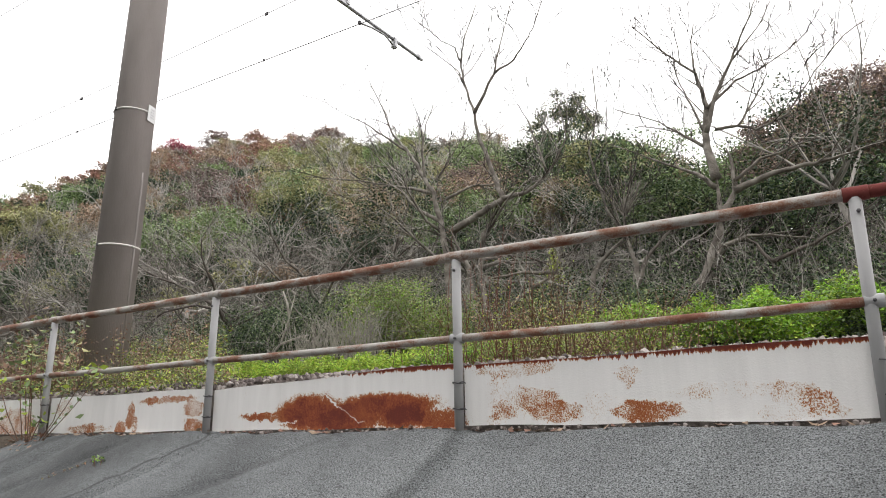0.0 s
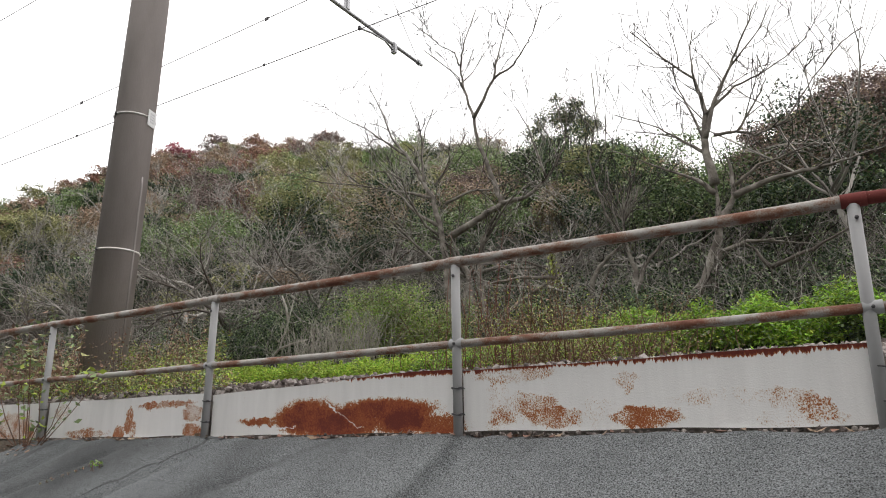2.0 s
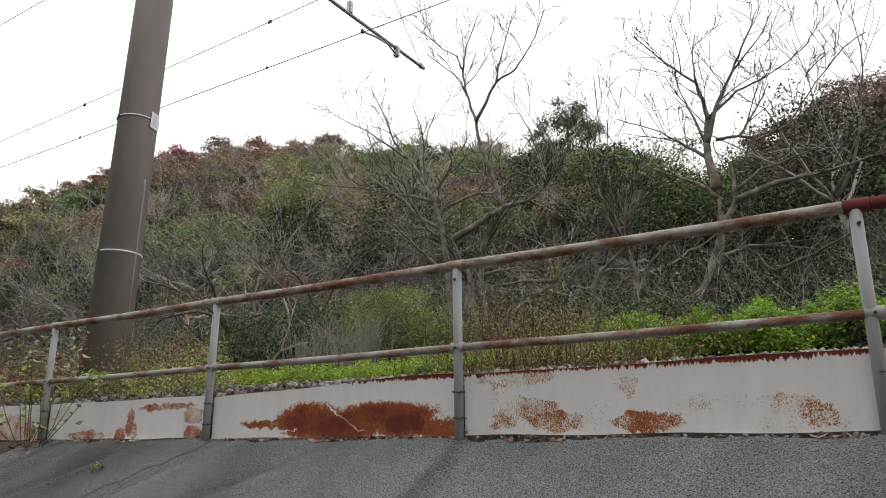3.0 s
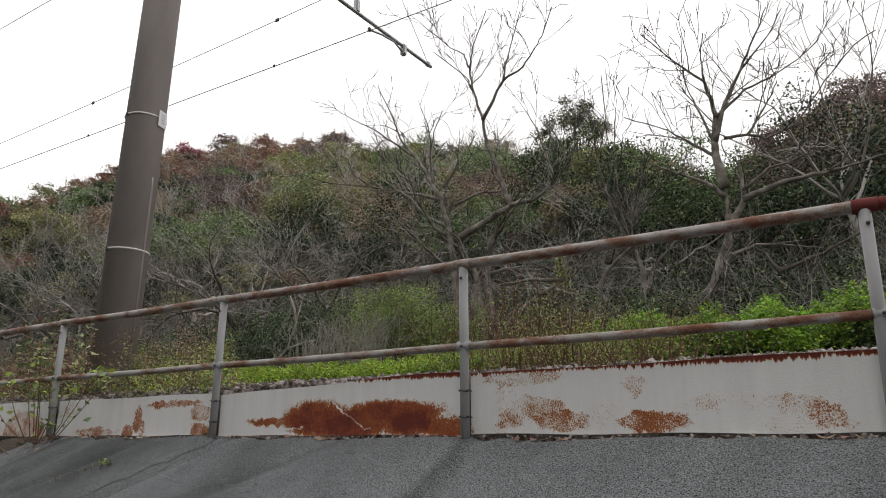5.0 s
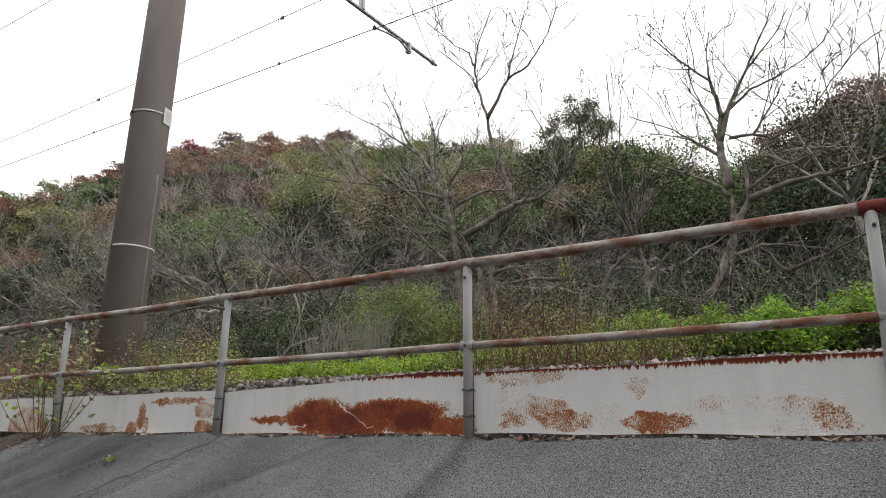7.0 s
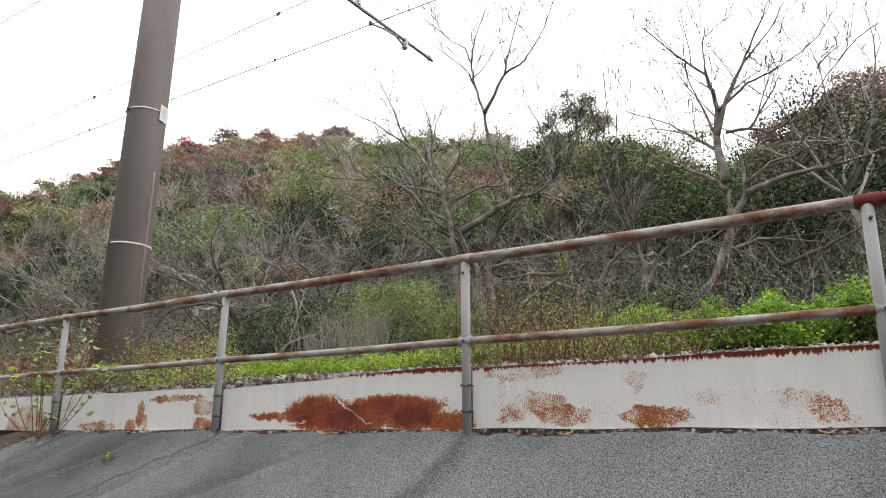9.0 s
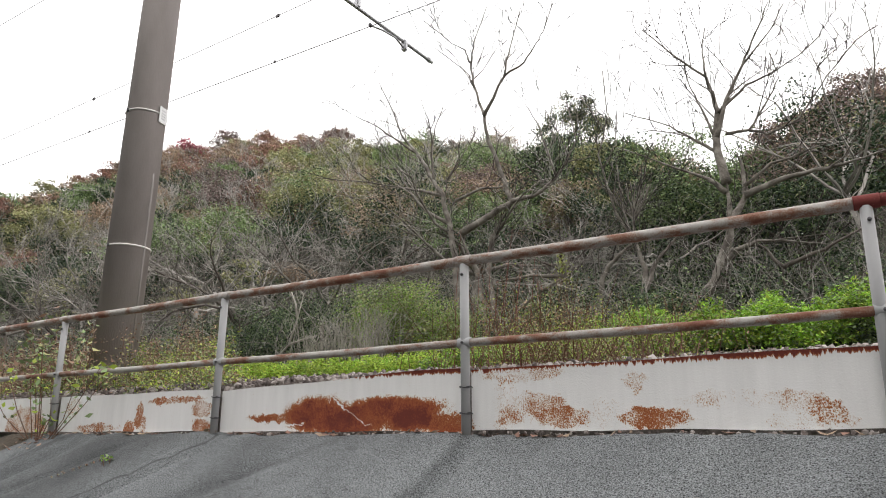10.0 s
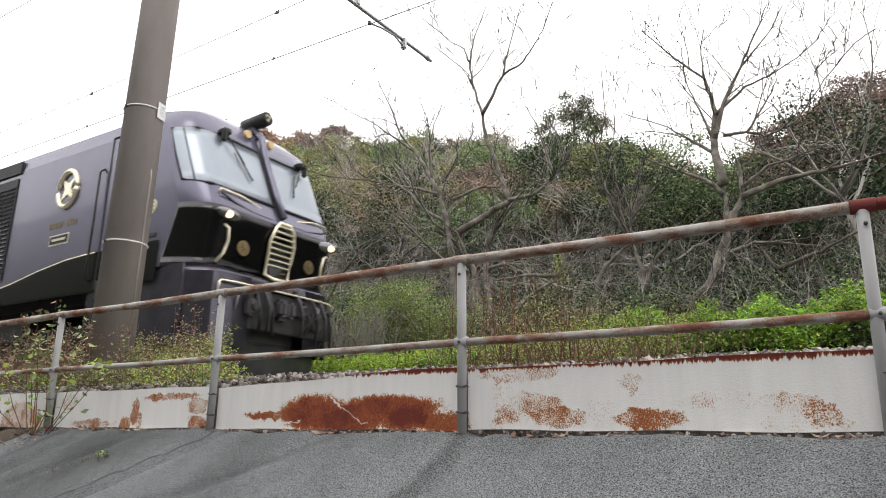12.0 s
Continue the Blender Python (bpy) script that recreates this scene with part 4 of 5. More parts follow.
def woods():
    """The mixed wood that covers the hill, as one mass of crowns, with leafless trees among them."""
    rs = np.random.RandomState(8)
    V, I, tw = [], [], []
    rng = random.Random(9)
    for y0 in np.arange(13.5, 74, 2.6):
        step = 2.7 + y0 * 0.022
        for x0 in np.arange(-45 - y0 * 2.2, 9 - y0 * 0.02, step):
            x, y = x0 + rs.uniform(-1.2, 1.2), y0 + rs.uniform(-1.2, 1.2)
            if x > -9 + (y - 14) * -0.25 and y > 17 and y < 60 and rs.rand() < 0.2:
                continue
            dist = math.hypot(x - 1.9, y + 3.3)
            if dist > 190 or (x > -4.5 and y > 17):
                continue
            ground = ground_z(x, y)
            r = rs.uniform(1.1, 2.6) * (1.0 if y > 22 else 0.8)
            rz = r * rs.uniform(0.7, 1.2)
            h = rz * 2 + rs.uniform(0.2, 1.8) - (0.8 if y < 20 else 0)
            bare = rs.rand() < (0.34 if y < 30 else 0.13) and dist < 120
            if bare:
                k = (h + 1.2) / 4.0
                thin = 0.006 + dist * 0.00013
                limbs = [([(p[0] * k + x, p[1] * k + y - 0.8, p[2] * k + ground) for p in pts], [max(thin, q * k * 0.8) for q in rad]) for pts, rad in random_limbs(rng, 4.0, rng.uniform(0.5, 0.9))]
                tw += sprout(limbs, rng, 2, (2.6, 2.6), (1.3, 0.7), 0.35, thin, 0.008, 0.17)
                if y > 24 or rs.rand() < 0.5:
                    h, rz, r = h * 0.7, rz * 0.7, r * 0.8
            kind = wood_kind(rs, x, y)
            n = int(np.clip(4300 * (r / 1.9) ** 2 * (30 / dist) ** 0.8, 600, 5600))
            size = 0.098 * (dist / 30) ** 0.72
            pts = crown_points(rs, n, r, rz, int(22 + 14 * r), 0.16, 0.45) + (x, y, ground + h - rz)
            V.append(leaf_tris(pts, size, rs, 0.7)[0])
            mix = np.full(n, kind)
            mix[rs.rand(n) < 0.08] = rs.choice([GREEN, OLIVE, BROWN, DARK])
            I.append(mix)
    v = np.concatenate(V)
    q = np.arange(len(v)).reshape(-1, 3)
    ob = new("hillside_woods", fast_mesh("hillside_woods", v, q, LEAFS, np.concatenate(I)))
    tagged(ob, "mixed autumn wood of green, olive and russet crowns covering the hill", "woods", kind="stuff")
    for _ in range(46):
        x = rng.uniform(-60, -8)
        y = rng.uniform(58, 70) if x < -30 else rng.uniform(40, 66)
        g = ground_z(x, y)
        limbs = [([(p[0] * 1.3 + x, p[1] * 1.3 + y, p[2] * 1.5 + g) for p in pts], [max(0.022, q) for q in rad]) for pts, rad in random_limbs(rng, 4.4, 0.45)]
        tw += sprout(limbs, rng, 2, (2.0, 2.2), (1.4, 0.8), 0.5, 0.018, 0.008, 0.15)
    ob = part("bare_stems", tubes(tw, 3, False), M_TWIG, smooth=True)
    tagged(ob, "pale leafless trees standing among the wooded crowns", "bare trees", kind="stuff")


def special_trees():
    g = "single trees standing out of the wood"
    leafy_tree("evergreen_tree", (-9.7, 30, ground_z(-9.7, 30) - 0.3), 8.7, 1.9, 2.7, DARK, 13000, 0.085, "dark broadleaf tree rising above the ridge line", 38, 44, g, 0.14, OLIVE)
    leafy_tree("evergreen_tree", (-5.8, 27, ground_z(-5.8, 27)), 5.2, 2.2, 2.2, DARK, 12000, 0.12, "dense dark-green tree on the hillside", 32, 40, g, 0.2, GREEN)
    leafy_tree("evergreen_tree", (-8.0, 24, ground_z(-8, 24)), 5.6, 2.4, 2.4, DARK, 12000, 0.11, "dense dark-green tree on the hillside", 33, 40, g, 0.2, GREEN)
    leafy_tree("maple_tree", (-88, 64, ground_z(-88, 64)), 6.5, 3.0, 2.4, RED, 2600, 0.26, "crimson maple near the hilltop", 34, 26, g)
    leafy_tree("maple_tree", (-53, 21, ground_z(-53, 21)), 8.0, 1.9, 1.7, RUST, 7000, 0.12, "russet maple at the hill's foot", 35, 30, g)
    leafy_tree("maple_tree", (-24, 24, ground_z(-24, 24)), 3.4, 1.2, 0.9, RUST, 2600, 0.11, "small russet maple among green trees", 36, 14, g)
    for k, (x, y, top) in enumerate(((-5.9, 22.5, 11.6), (-4.6, 22, 11.0), (-3.5, 21.5, 10.1), (-4.4, 20, 8.6), (-2.9, 20.5, 8.4), (-6.4, 20.5, 9.4), (-1.9, 20, 7.6))):
        z = ground_z(x, y) - 0.2
        leafy_tree("olive_tree", (x, y, z), top - z, 1.25, 1.6, (OLIVE, GREEN, BROWN)[k % 3], 11000, 0.085, "bushy olive-green tree on the hillside", 80 + k, 50, "bushy trees below the ridge", 0.14, OLIVE)
    for k, (x, y) in enumerate(((-0.8, 21.5), (1.0, 22.5), (2.8, 22), (4.6, 23), (6.4, 22), (8.4, 21), (2.0, 17.0), (4.4, 16.2), (6.6, 16.6), (0.2, 16.4), (1.2, 14.8), (2.7, 15.0), (-1.2, 16.0))):
        leafy_tree("evergreen_shrub", (x, y, ground_z(x, y) - 0.2), 2.2 if y < 18 else 2.6, 1.5, 1.4 if y < 18 else 1.6, DARK, 5000, 0.09, "dense dark evergreen shrub under the trees", 60 + k, 30, "evergreen shrubs behind the cherry", 0.26, GREEN)
    for k, (x, y, h, r, rz) in enumerate(((-0.1, 20.5, 3.3, 1.2, 1.2), (1.3, 20.3, 4.2, 1.6, 1.5), (3.2, 20.5, 5.0, 2.2, 1.9), (5.6, 20, 5.3, 2.4, 2.0), (2.6, 18, 3.6, 2.1, 1.7), (5.4, 17.4, 3.4, 2.0, 1.6), (0.6, 18.5, 2.6, 1.3, 1.2))):
        leafy_tree("zelkova_tree", (x, y, ground_z(x, y)), h, r, rz, PLUM, 30000, 0.072, "tall dark tree with thinning purplish-brown leaves", 40 + k, 120, "dark trees beside the cherry", 0.11, BROWN)


def herbs(name, spots, label, category, seed, kinds, size, stem=M_STALK, leaves_per=60, kind="stuff", bush=0.9):
    """Upright stalks with leaves. spots: (x, y, z, height, width)."""
    rs, rng = np.random.RandomState(seed), random.Random(seed)
    lines, pts = [], []
    for x, y, z, h, w in spots:
        top = Vector((x + rng.gauss(0, w * 0.6), y + rng.gauss(0, w * 0.5), z + h))
        mid = Vector((x, y, z)).lerp(top, 0.5) + Vector((rng.gauss(0, w * 0.15), rng.gauss(0, w * 0.15), 0))
        lines.append(([(x, y, z - 0.03), tuple(mid), tuple(top)], [0.003, 0.0022, 0.0012]))
        n = max(3, int(leaves_per * rng.uniform(0.6, 1.4)))
        f = rs.uniform(0.05, 1.02, n) ** bush
        base = np.array([x, y, z]) + (np.array(top) - (x, y, z)) * f[:, None]
        pts.append(base + rs.normal(size=(n, 3)) * w * np.array([0.5, 0.5, 0.28]) * (1.15 - 0.6 * f)[:, None])
    t = empty(name, label, category)
    part("stalks", tubes(lines, 3, False), stem, t)
    p = np.concatenate(pts)
    v, q = leaf_quads(p, size, rs, slim=0.5)
    me = fast_mesh("foliage", v, q, [LEAFS[k] for k in kinds], rs.randint(0, len(kinds), len(p)))
    ob = new("foliage", me)
    ob.parent = t
    t["kind"] = kind
    return t


def brushwood():
    """A tangle of thin arching stems over the foot of the hill."""
    rng = random.Random(61)
    for name, mtl, n, label in (("pale_brushwood", M_TWIG, 1700, "tangle of thin pale arching stems at the hill's foot"), ("dark_brushwood", M_BARK_DARK, 450, "tangle of thin dark stems at the hill's foot")):
        lines = []
        for _ in range(n):
            x, y = rng.uniform(-34, 6.5), rng.uniform(7.9, 13.5)
            p = Vector((x, y, ground_z(x, y) - 0.05))
            d = Vector((rng.gauss(0, 0.55), rng.gauss(0, 0.4), 1)).normalized()
            ln, q = rng.uniform(0.6, 2.3), []
            for k in range(6):
                q.append(tuple(p))
                d = (d + Vector((rng.gauss(0, 0.22), rng.gauss(0, 0.2), rng.gauss(-0.12, 0.16)))).normalized()
                p = p + d * ln / 5
            r = rng.uniform(0.0035, 0.009)
            lines.append((q, [r * (1 - 0.13 * k) for k in range(6)]))
        lines = sprout(lines, rng, 1, (1.0,), (0.6,), girth=0.007, rmin=0.004)
        tagged(part(name, tubes(lines, 3, False), mtl, smooth=True), label, "brushwood", kind="stuff")


def verge_plants():
    rng = random.Random(77)
    # fresh weeds beyond the track
    s = []
    for _ in range(2100):
        x, y = rng.uniform(-4.6, 5), rng.uniform(6.5, 7.9)
        hh = np.interp(x, [-4.6, -2.5, -1.6, -0.3, 0.4, 0.97, 1.4, 1.85, 2.6, 4], [0.2, 0.32, 0.48, 0.62, 0.40, 0.68, 0.36, 0.68, 0.42, 0.5]) * rng.uniform(0.5, 1.1)
        hh *= 0.7 + 0.6 * max(0.0, 0.5 + noise.noise(Vector((x * 1.6, y * 1.6, 4.0))))
        s.append((x, y, ground_z(x, y), hh, 0.12))
    herbs("verge_weeds", s, "fresh bright-green weeds growing thickly along the far verge", "weeds", 1, (BRIGHT, BRIGHT, LIME, BRIGHT, GREEN), 0.062, M_STEM, 58, bush=0.7)
    s = []
    for _ in range(800):
        x, y = rng.uniform(-13, -4.3), rng.uniform(6.45, 7.6)
        s.append((x, y, ground_z(x, max(6.7, y)), rng.uniform(0.1, 0.3) * (1.25 if x < -9 else 1.0), 0.11))
    herbs("low_weeds", s, "low yellow-green weeds beside the ballast", "weeds", 2, (LIME, LIME, BRIGHT), 0.055, M_STEM, 40)
    s = [(rng.gauss(2.25, 0.2), rng.uniform(6.5, 6.9), 0.95, rng.uniform(0.3, 0.55), 0.12) for _ in range(40)]
    herbs("bluish_weeds", s, "dull bluish-green weeds at the end of the verge", "weeds", 17, (DARK, GREEN), 0.06, M_STEM, 60)
    # soft shrubs on the bank behind, and the dark hedge beside them
    s = []
    for cx, cy, h, w, n in ((-7.5, 9.0, 1.45, 0.5, 46), (-6.5, 8.8, 1.5, 0.55, 56), (-5.6, 8.8, 1.0, 0.5, 40), (-5.0, 8.6, 0.8, 0.4, 24)):
        for _ in range(n):
            x, y = rng.gauss(cx, w * 0.6), rng.gauss(cy, w * 0.4)
            s.append((x, y, ground_z(x, max(6.7, y)), h * rng.uniform(0.5, 1.1), 0.26))
    herbs("soft_shrubs", s, "soft feathery olive-green shrubs at the foot of the hill", "shrubs", 3, (GREEN, OLIVE, BRIGHT, OLIVE), 0.05, M_TWIG, 260)
    s = []
    for cx, cy, h, w, n in ((-8.9, 9.4, 1.3, 0.7, 50), (-10.2, 9.4, 1.5, 0.8, 50), (-11.8, 9.5, 1.3, 0.9, 50), (-13.6, 9.6, 1.2, 0.9, 40), (-3.2, 9.4, 0.8, 0.6, 30), (-1.2, 9.6, 0.7, 0.8, 30)):
        for _ in range(n):
            x, y = rng.gauss(cx, w * 0.6), rng.gauss(cy, w * 0.4)
            s.append((x, y, ground_z(x, max(6.7, y)), h * rng.uniform(0.5, 1.1), 0.3))
    herbs("dark_hedge", s, "dark evergreen hedge tangled with twigs at the hill's foot", "shrubs", 18, (DARK, DARK, GREEN), 0.06, M_TWIG, 170)
    # pale dead stalks fanning up before the shrubs
    lines = []
    for _ in range(210):
        x, y = rng.choice((-8.3, -7.5, -6.7)) + rng.gauss(0, 0.35), rng.uniform(7.7, 8.2)
        z, ln, lean = ground_z(x, y), rng.uniform(0.45, 1.15), rng.gauss(0, 0.28)
        lines.append(([(x, y, z - 0.03), (x + lean * 0.4 * ln, y, z + ln * 0.55), (x + lean * ln + rng.gauss(0, 0.05), y + rng.gauss(0, 0.08), z + ln)], [0.007, 0.006, 0.004]))
    tagged(part("dry_stalks", tubes(sprout(lines, rng, 1, (2.0,), (0.3,), rmin=0.004, girth=0.008), 3, False), M_STRAW, smooth=True), "pale dry stalks fanning up before the shrubs", "dry stalks", kind="stuff")
    snag = [[(-9.78, 2.0), (-9.35, 2.35), (-9.12, 2.95), (-8.95, 3.55)], [(-9.35, 2.35), (-8.9, 2.45), (-8.5, 2.5)], [(-9.12, 2.95), (-9.2, 3.3), (-9.35, 3.6)]]
    limbs = [([(x, 8.3, z - 0.4) for x, z in l], [0.035 * (1 - 0.25 * k) for k in range(len(l))]) for l in snag]
    bare_tree("dead_sapling", limbs, rng, "small dead tree with a pale barkless stem", levels=2, density=(2.0, 2.0), reach=(0.4, 0.2), bark=M_STRAW, twig=M_STRAW)
    stake = tubes([([(-8.42, 8.4, ground_z(-8.42, 8.4) - 0.1), (-8.44, 8.4, 2.35)], [0.055, 0.05])], 8)
    tagged(part("wooden_stake", stake, M_BARK), "weathered grey wooden stake among dry stalks", "stake")
    # undergrowth along the whole foot of the hill
    s = []
    for _ in range(2200):
        x, y = rng.uniform(-40, 6.5), rng.uniform(8.6, 14)
        s.append((x, y, ground_z(x, y), rng.uniform(0.3, 1.0), 0.32))
    herbs("undergrowth", s, "tangled dark undergrowth at the foot of the hill", "undergrowth", 5, (DARK, DARK, GREEN, DARK), 0.08, M_TWIG, 36)
    # weeds between fence and track, round the pole
    s = []
    for _ in range(560):
        y = rng.uniform(0.4, 2.6)
        x = 1.86 - 1.2 * (y + 3.33) - rng.uniform(0, 5.5)
        s.append((x, y, bank_z(y), rng.uniform(0.25, 0.72), 0.10))
    herbs("brown_weeds", s, "tall brown and green weeds round the pole's foot", "weeds", 6, (WEED, OLIVE, WEED, RUST), 0.026, M_STALK, 44)
    s = []
    for _ in range(300):
        y = rng.uniform(0.4, 2.4)
        s.append((1.86 - 1.13 * (y + 3.33) - rng.uniform(0, 1.5), y, bank_z(y), rng.uniform(0.15, 0.5), 0.1))
    s += [(rng.uniform(-5.2, -2.1), rng.uniform(0.12, 0.5), 0.30, rng.uniform(0.1, 0.3), 0.08) for _ in range(110)]
    herbs("yellow_weeds", s, "yellow-green weeds beside the pole", "weeds", 7, (LIME, OLIVE, GREEN, WEED), 0.028, M_STEM, 40)
    s = []
    for _ in range(330):
        x, y = rng.gauss(0.30, 0.38), rng.uniform(0.35, 1.3)
        s.append((x, y, bank_z(y), rng.uniform(0.12, 0.5) * (1.25 if x < 0.4 else 0.9), 0.24))
    herbs("reddish_weeds", s, "thin reddish-brown weeds behind the panels", "weeds", 8, (WEED, OLIVE, WEED, GREEN, LIME), 0.017, M_STALK, 30)
    s = [(rng.gauss(-0.08, 0.13), rng.uniform(0.45, 0.9), 0.40, rng.uniform(0.45, 0.95), 0.15) for _ in range(15)]
    herbs("red_stalks", s, "tall red-brown stalks with dry seed heads", "weeds", 9, (RUST, WEED, RUST), 0.017, M_REDSTALK, 22)
    s = [(rng.gauss(-2.95, 0.12), rng.uniform(9.2, 9.5), rng.uniform(2.6, 3.2), rng.uniform(0.3, 0.7), 0.12) for _ in range(12)]
    herbs("vine", s, "yellow-green vine hanging in a bare tree", "vine", 13, (LIME, OLIVE), 0.06, M_STALK, 16)
    # creeper at the fence post: a fan of bare stems with leaves towards their tips
    stems, tips = [], []
    for dx, top, h in ((-0.32, -0.25, 0.48), (-0.2, -0.12, 0.6), (-0.1, 0.02, 0.42), (-0.05, 0.05, 0.75), (0.02, -0.16, 0.66), (0.06, 0.12, 0.36), (0.38, 0.62, 0.50), (0.3, 0.24, 0.34), (0.42, 0.74, 0.42), (-0.4, -0.55, 0.3), (0.0, 0.06, 0.12)):
        a, b = (-4.02 + dx * 0.5, -0.08, -0.04), (-4.02 + dx + top * 0.6, -0.10 + rng.gauss(0, 0.03), h)
        m = tuple((p + q) / 2 + rng.gauss(0, 0.025) for p, q in zip(a, b))
        stems.append(([a, m, b], [0.005, 0.004, 0.0025]))
        for _ in range(8):
            tips.append((b[0] + rng.gauss(0, 0.05), b[1] + rng.gauss(0, 0.03), b[2] + rng.gauss(0, 0.035)))
        for _ in range(3):
            tips.append((m[0] + rng.gauss(0, 0.04), m[1] + rng.gauss(0, 0.03), m[2] + rng.gauss(0, 0.05)))
    creeper = empty("creeper", "leafy creeper climbing a fence post", "creeper", kind="stuff")
    part("stalks", tubes(stems, 4, False), M_STALK, creeper, smooth=True)
    rs = np.random.RandomState(10)
    v, q = leaf_quads(tips, 0.056, rs, flat=0.5, slim=0.6)
    new("foliage", fast_mesh("foliage", v, q, [L_GREEN, L_LIME, L_GREEN], rs.randint(0, 3, len(tips)))).parent = creeper
    s = [(rng.uniform(-5.6, -4.2), rng.uniform(0.2, 0.7), 0.35, rng.uniform(0.3, 0.85), 0.14) for _ in range(40)]
    herbs("tall_weeds", s, "tall leafy weeds behind the panels", "weeds", 14, (OLIVE, GREEN, WEED), 0.07, M_STALK, 12)
    rs = np.random.RandomState(15)
    pts = [(x, y, slope_z(x, y) + 0.012) for x, y in zip(rs.uniform(-6.2, -3.85, 260), -np.abs(rs.normal(0.0, 0.09, 260)) + 0.02)]
    pts += [(x, y, slope_z(x, y) + 0.012) for x, y in zip(rs.uniform(-3.9, 2.5, 90), rs.uniform(-0.03, 0.03, 90))]
    v, q = leaf_quads(pts, 0.05, rs, flat=2.0)
    tagged(new("fallen_leaves", fast_mesh("fallen_leaves", v, q, [L_BROWN, L_RUST], rs.randint(0, 2, len(pts)))), "dry brown leaves fallen along the foot of the fence", "fallen leaves", kind="stuff")
    s = [(-2.78 - 0.045 * k, -0.26 - 0.022 * k, slope_z(-2.78 - 0.045 * k, -0.26 - 0.022 * k), rng.uniform(0.01, 0.03), 0.02) for k in range(9)]
    herbs("crack_weeds", s, "line of tiny weeds along a crack in the asphalt", "weeds", 16, (OLIVE, WEED), 0.018, M_STALK, 5)
    s = [(-2.72 + rng.gauss(0, 0.03), -0.27 + rng.gauss(0, 0.02), slope_z(-2.72, -0.27), rng.uniform(0.02, 0.05), 0.03) for _ in range(6)]
    herbs("sprout", s, "small weed sprouting from a crack in the asphalt", "weed", 12, (GREEN, BRIGHT), 0.026, M_STALK, 7)


# ---- the locomotive: nose at x = 0, rail top at z = 0 ----
PROFILE_Z = [0.00, 1.12, 1.18, 2.02, 2.18, 2.45, 3.55, 3.80, 3.97, 4.06]
CENTRE_X = [0.02, 0.02, -0.16, 0.0, -0.04, -0.19, -0.66, -0.76, -0.95, -1.4]
CORNER_X = [-0.34, -0.60, -0.95, -0.66, -0.66, -0.78, -1.24, -1.34, -1.5, -1.9]
HALF_W = [1.47, 1.51, 1.54, 1.54, 1.54, 1.54, 1.54, 1.50, 1.20, 0.5]


def front_x(z, y):
    c, k, w = (float(np.interp(z, PROFILE_Z, a)) for a in (CENTRE_X, CORNER_X, HALF_W))
    return c + (k - c) * min(1.0, abs(y) / w) ** 10


def nose_patch(z0, z1, y0, y1, out=0.012, nz=6, ny=14, shrink=0.0):
    """A curved plate lying on the nose between heights z0(y), z1(y)."""
    bm = bmesh.new()
    rows = []
    for i in range(nz + 1):
        row = []
        for j in range(ny + 1):
            y = y0 + (y1 - y0) * (0.5 - 0.5 * math.cos(math.pi * j / ny))
            a, b = z0(y), z1(y)
            z = a + (b - a) * i / nz
            row.append(bm.verts.new((front_x(z, y) + out, y * (1 + out * 0.7), z)))
        rows.append(row)
    for p, q in zip(rows, rows[1:]):
        for j in range(ny):
            bm.faces.new((p[j], p[j + 1], q[j + 1], q[j]))
    bmesh.ops.solidify(bm, geom=bm.faces[:], thickness=0.02)
    bmesh.ops.recalc_face_normals(bm, faces=bm.faces[:])
    return bm


M_BODY = mat("dark_violet_grey_paint", [(0.122, 0.116, 0.166), (0.142, 0.136, 0.190)], scale=1.5, rough=0.27, metal=0.45)
M_BODY.node_tree.nodes["Principled BSDF"].inputs["Coat Weight"].default_value = 0.25
M_NOSE = plain("gloss_black_paint", (0.010, 0.009, 0.011), 0.16, 0.0, coat=0.2)
M_SKIRT = mat("grey_gloss_skirt", [(0.075, 0.07, 0.092), (0.125, 0.118, 0.148)], scale=3, rough=0.13, metal=0.6)
M_BLACK = mat("dull_black", [(0.012, 0.012, 0.013), (0.03, 0.029, 0.03)], scale=8, rough=0.6)
M_GOLD = plain("polished_gold", (0.92, 0.84, 0.64), 0.3, 0.65)
M_GOLDDIM = plain("aged_gold", (0.20, 0.15, 0.075), 0.4, 0.7)
M_IVORY = plain("ivory_enamel", (0.62, 0.57, 0.42), 0.4)
# pale blue-grey base: much of the sky's reflection is put into the glass colour
M_GLASS = plain("cab_glass_with_sky_tint", (0.34, 0.375, 0.42), 0.34, 0.6, coat=0.15)
M_LAMP = plain("lit_headlamp", (1.0, 0.66, 0.36), 0.3, emit=2.2)
M_AMBER = plain("amber_marker", (0.55, 0.38, 0.18), 0.3, emit=0.15)
M_LENS = plain("lamp_lens", (0.16, 0.155, 0.17), 0.12, 0.5, coat=0.6)
LENGTH = 19.0


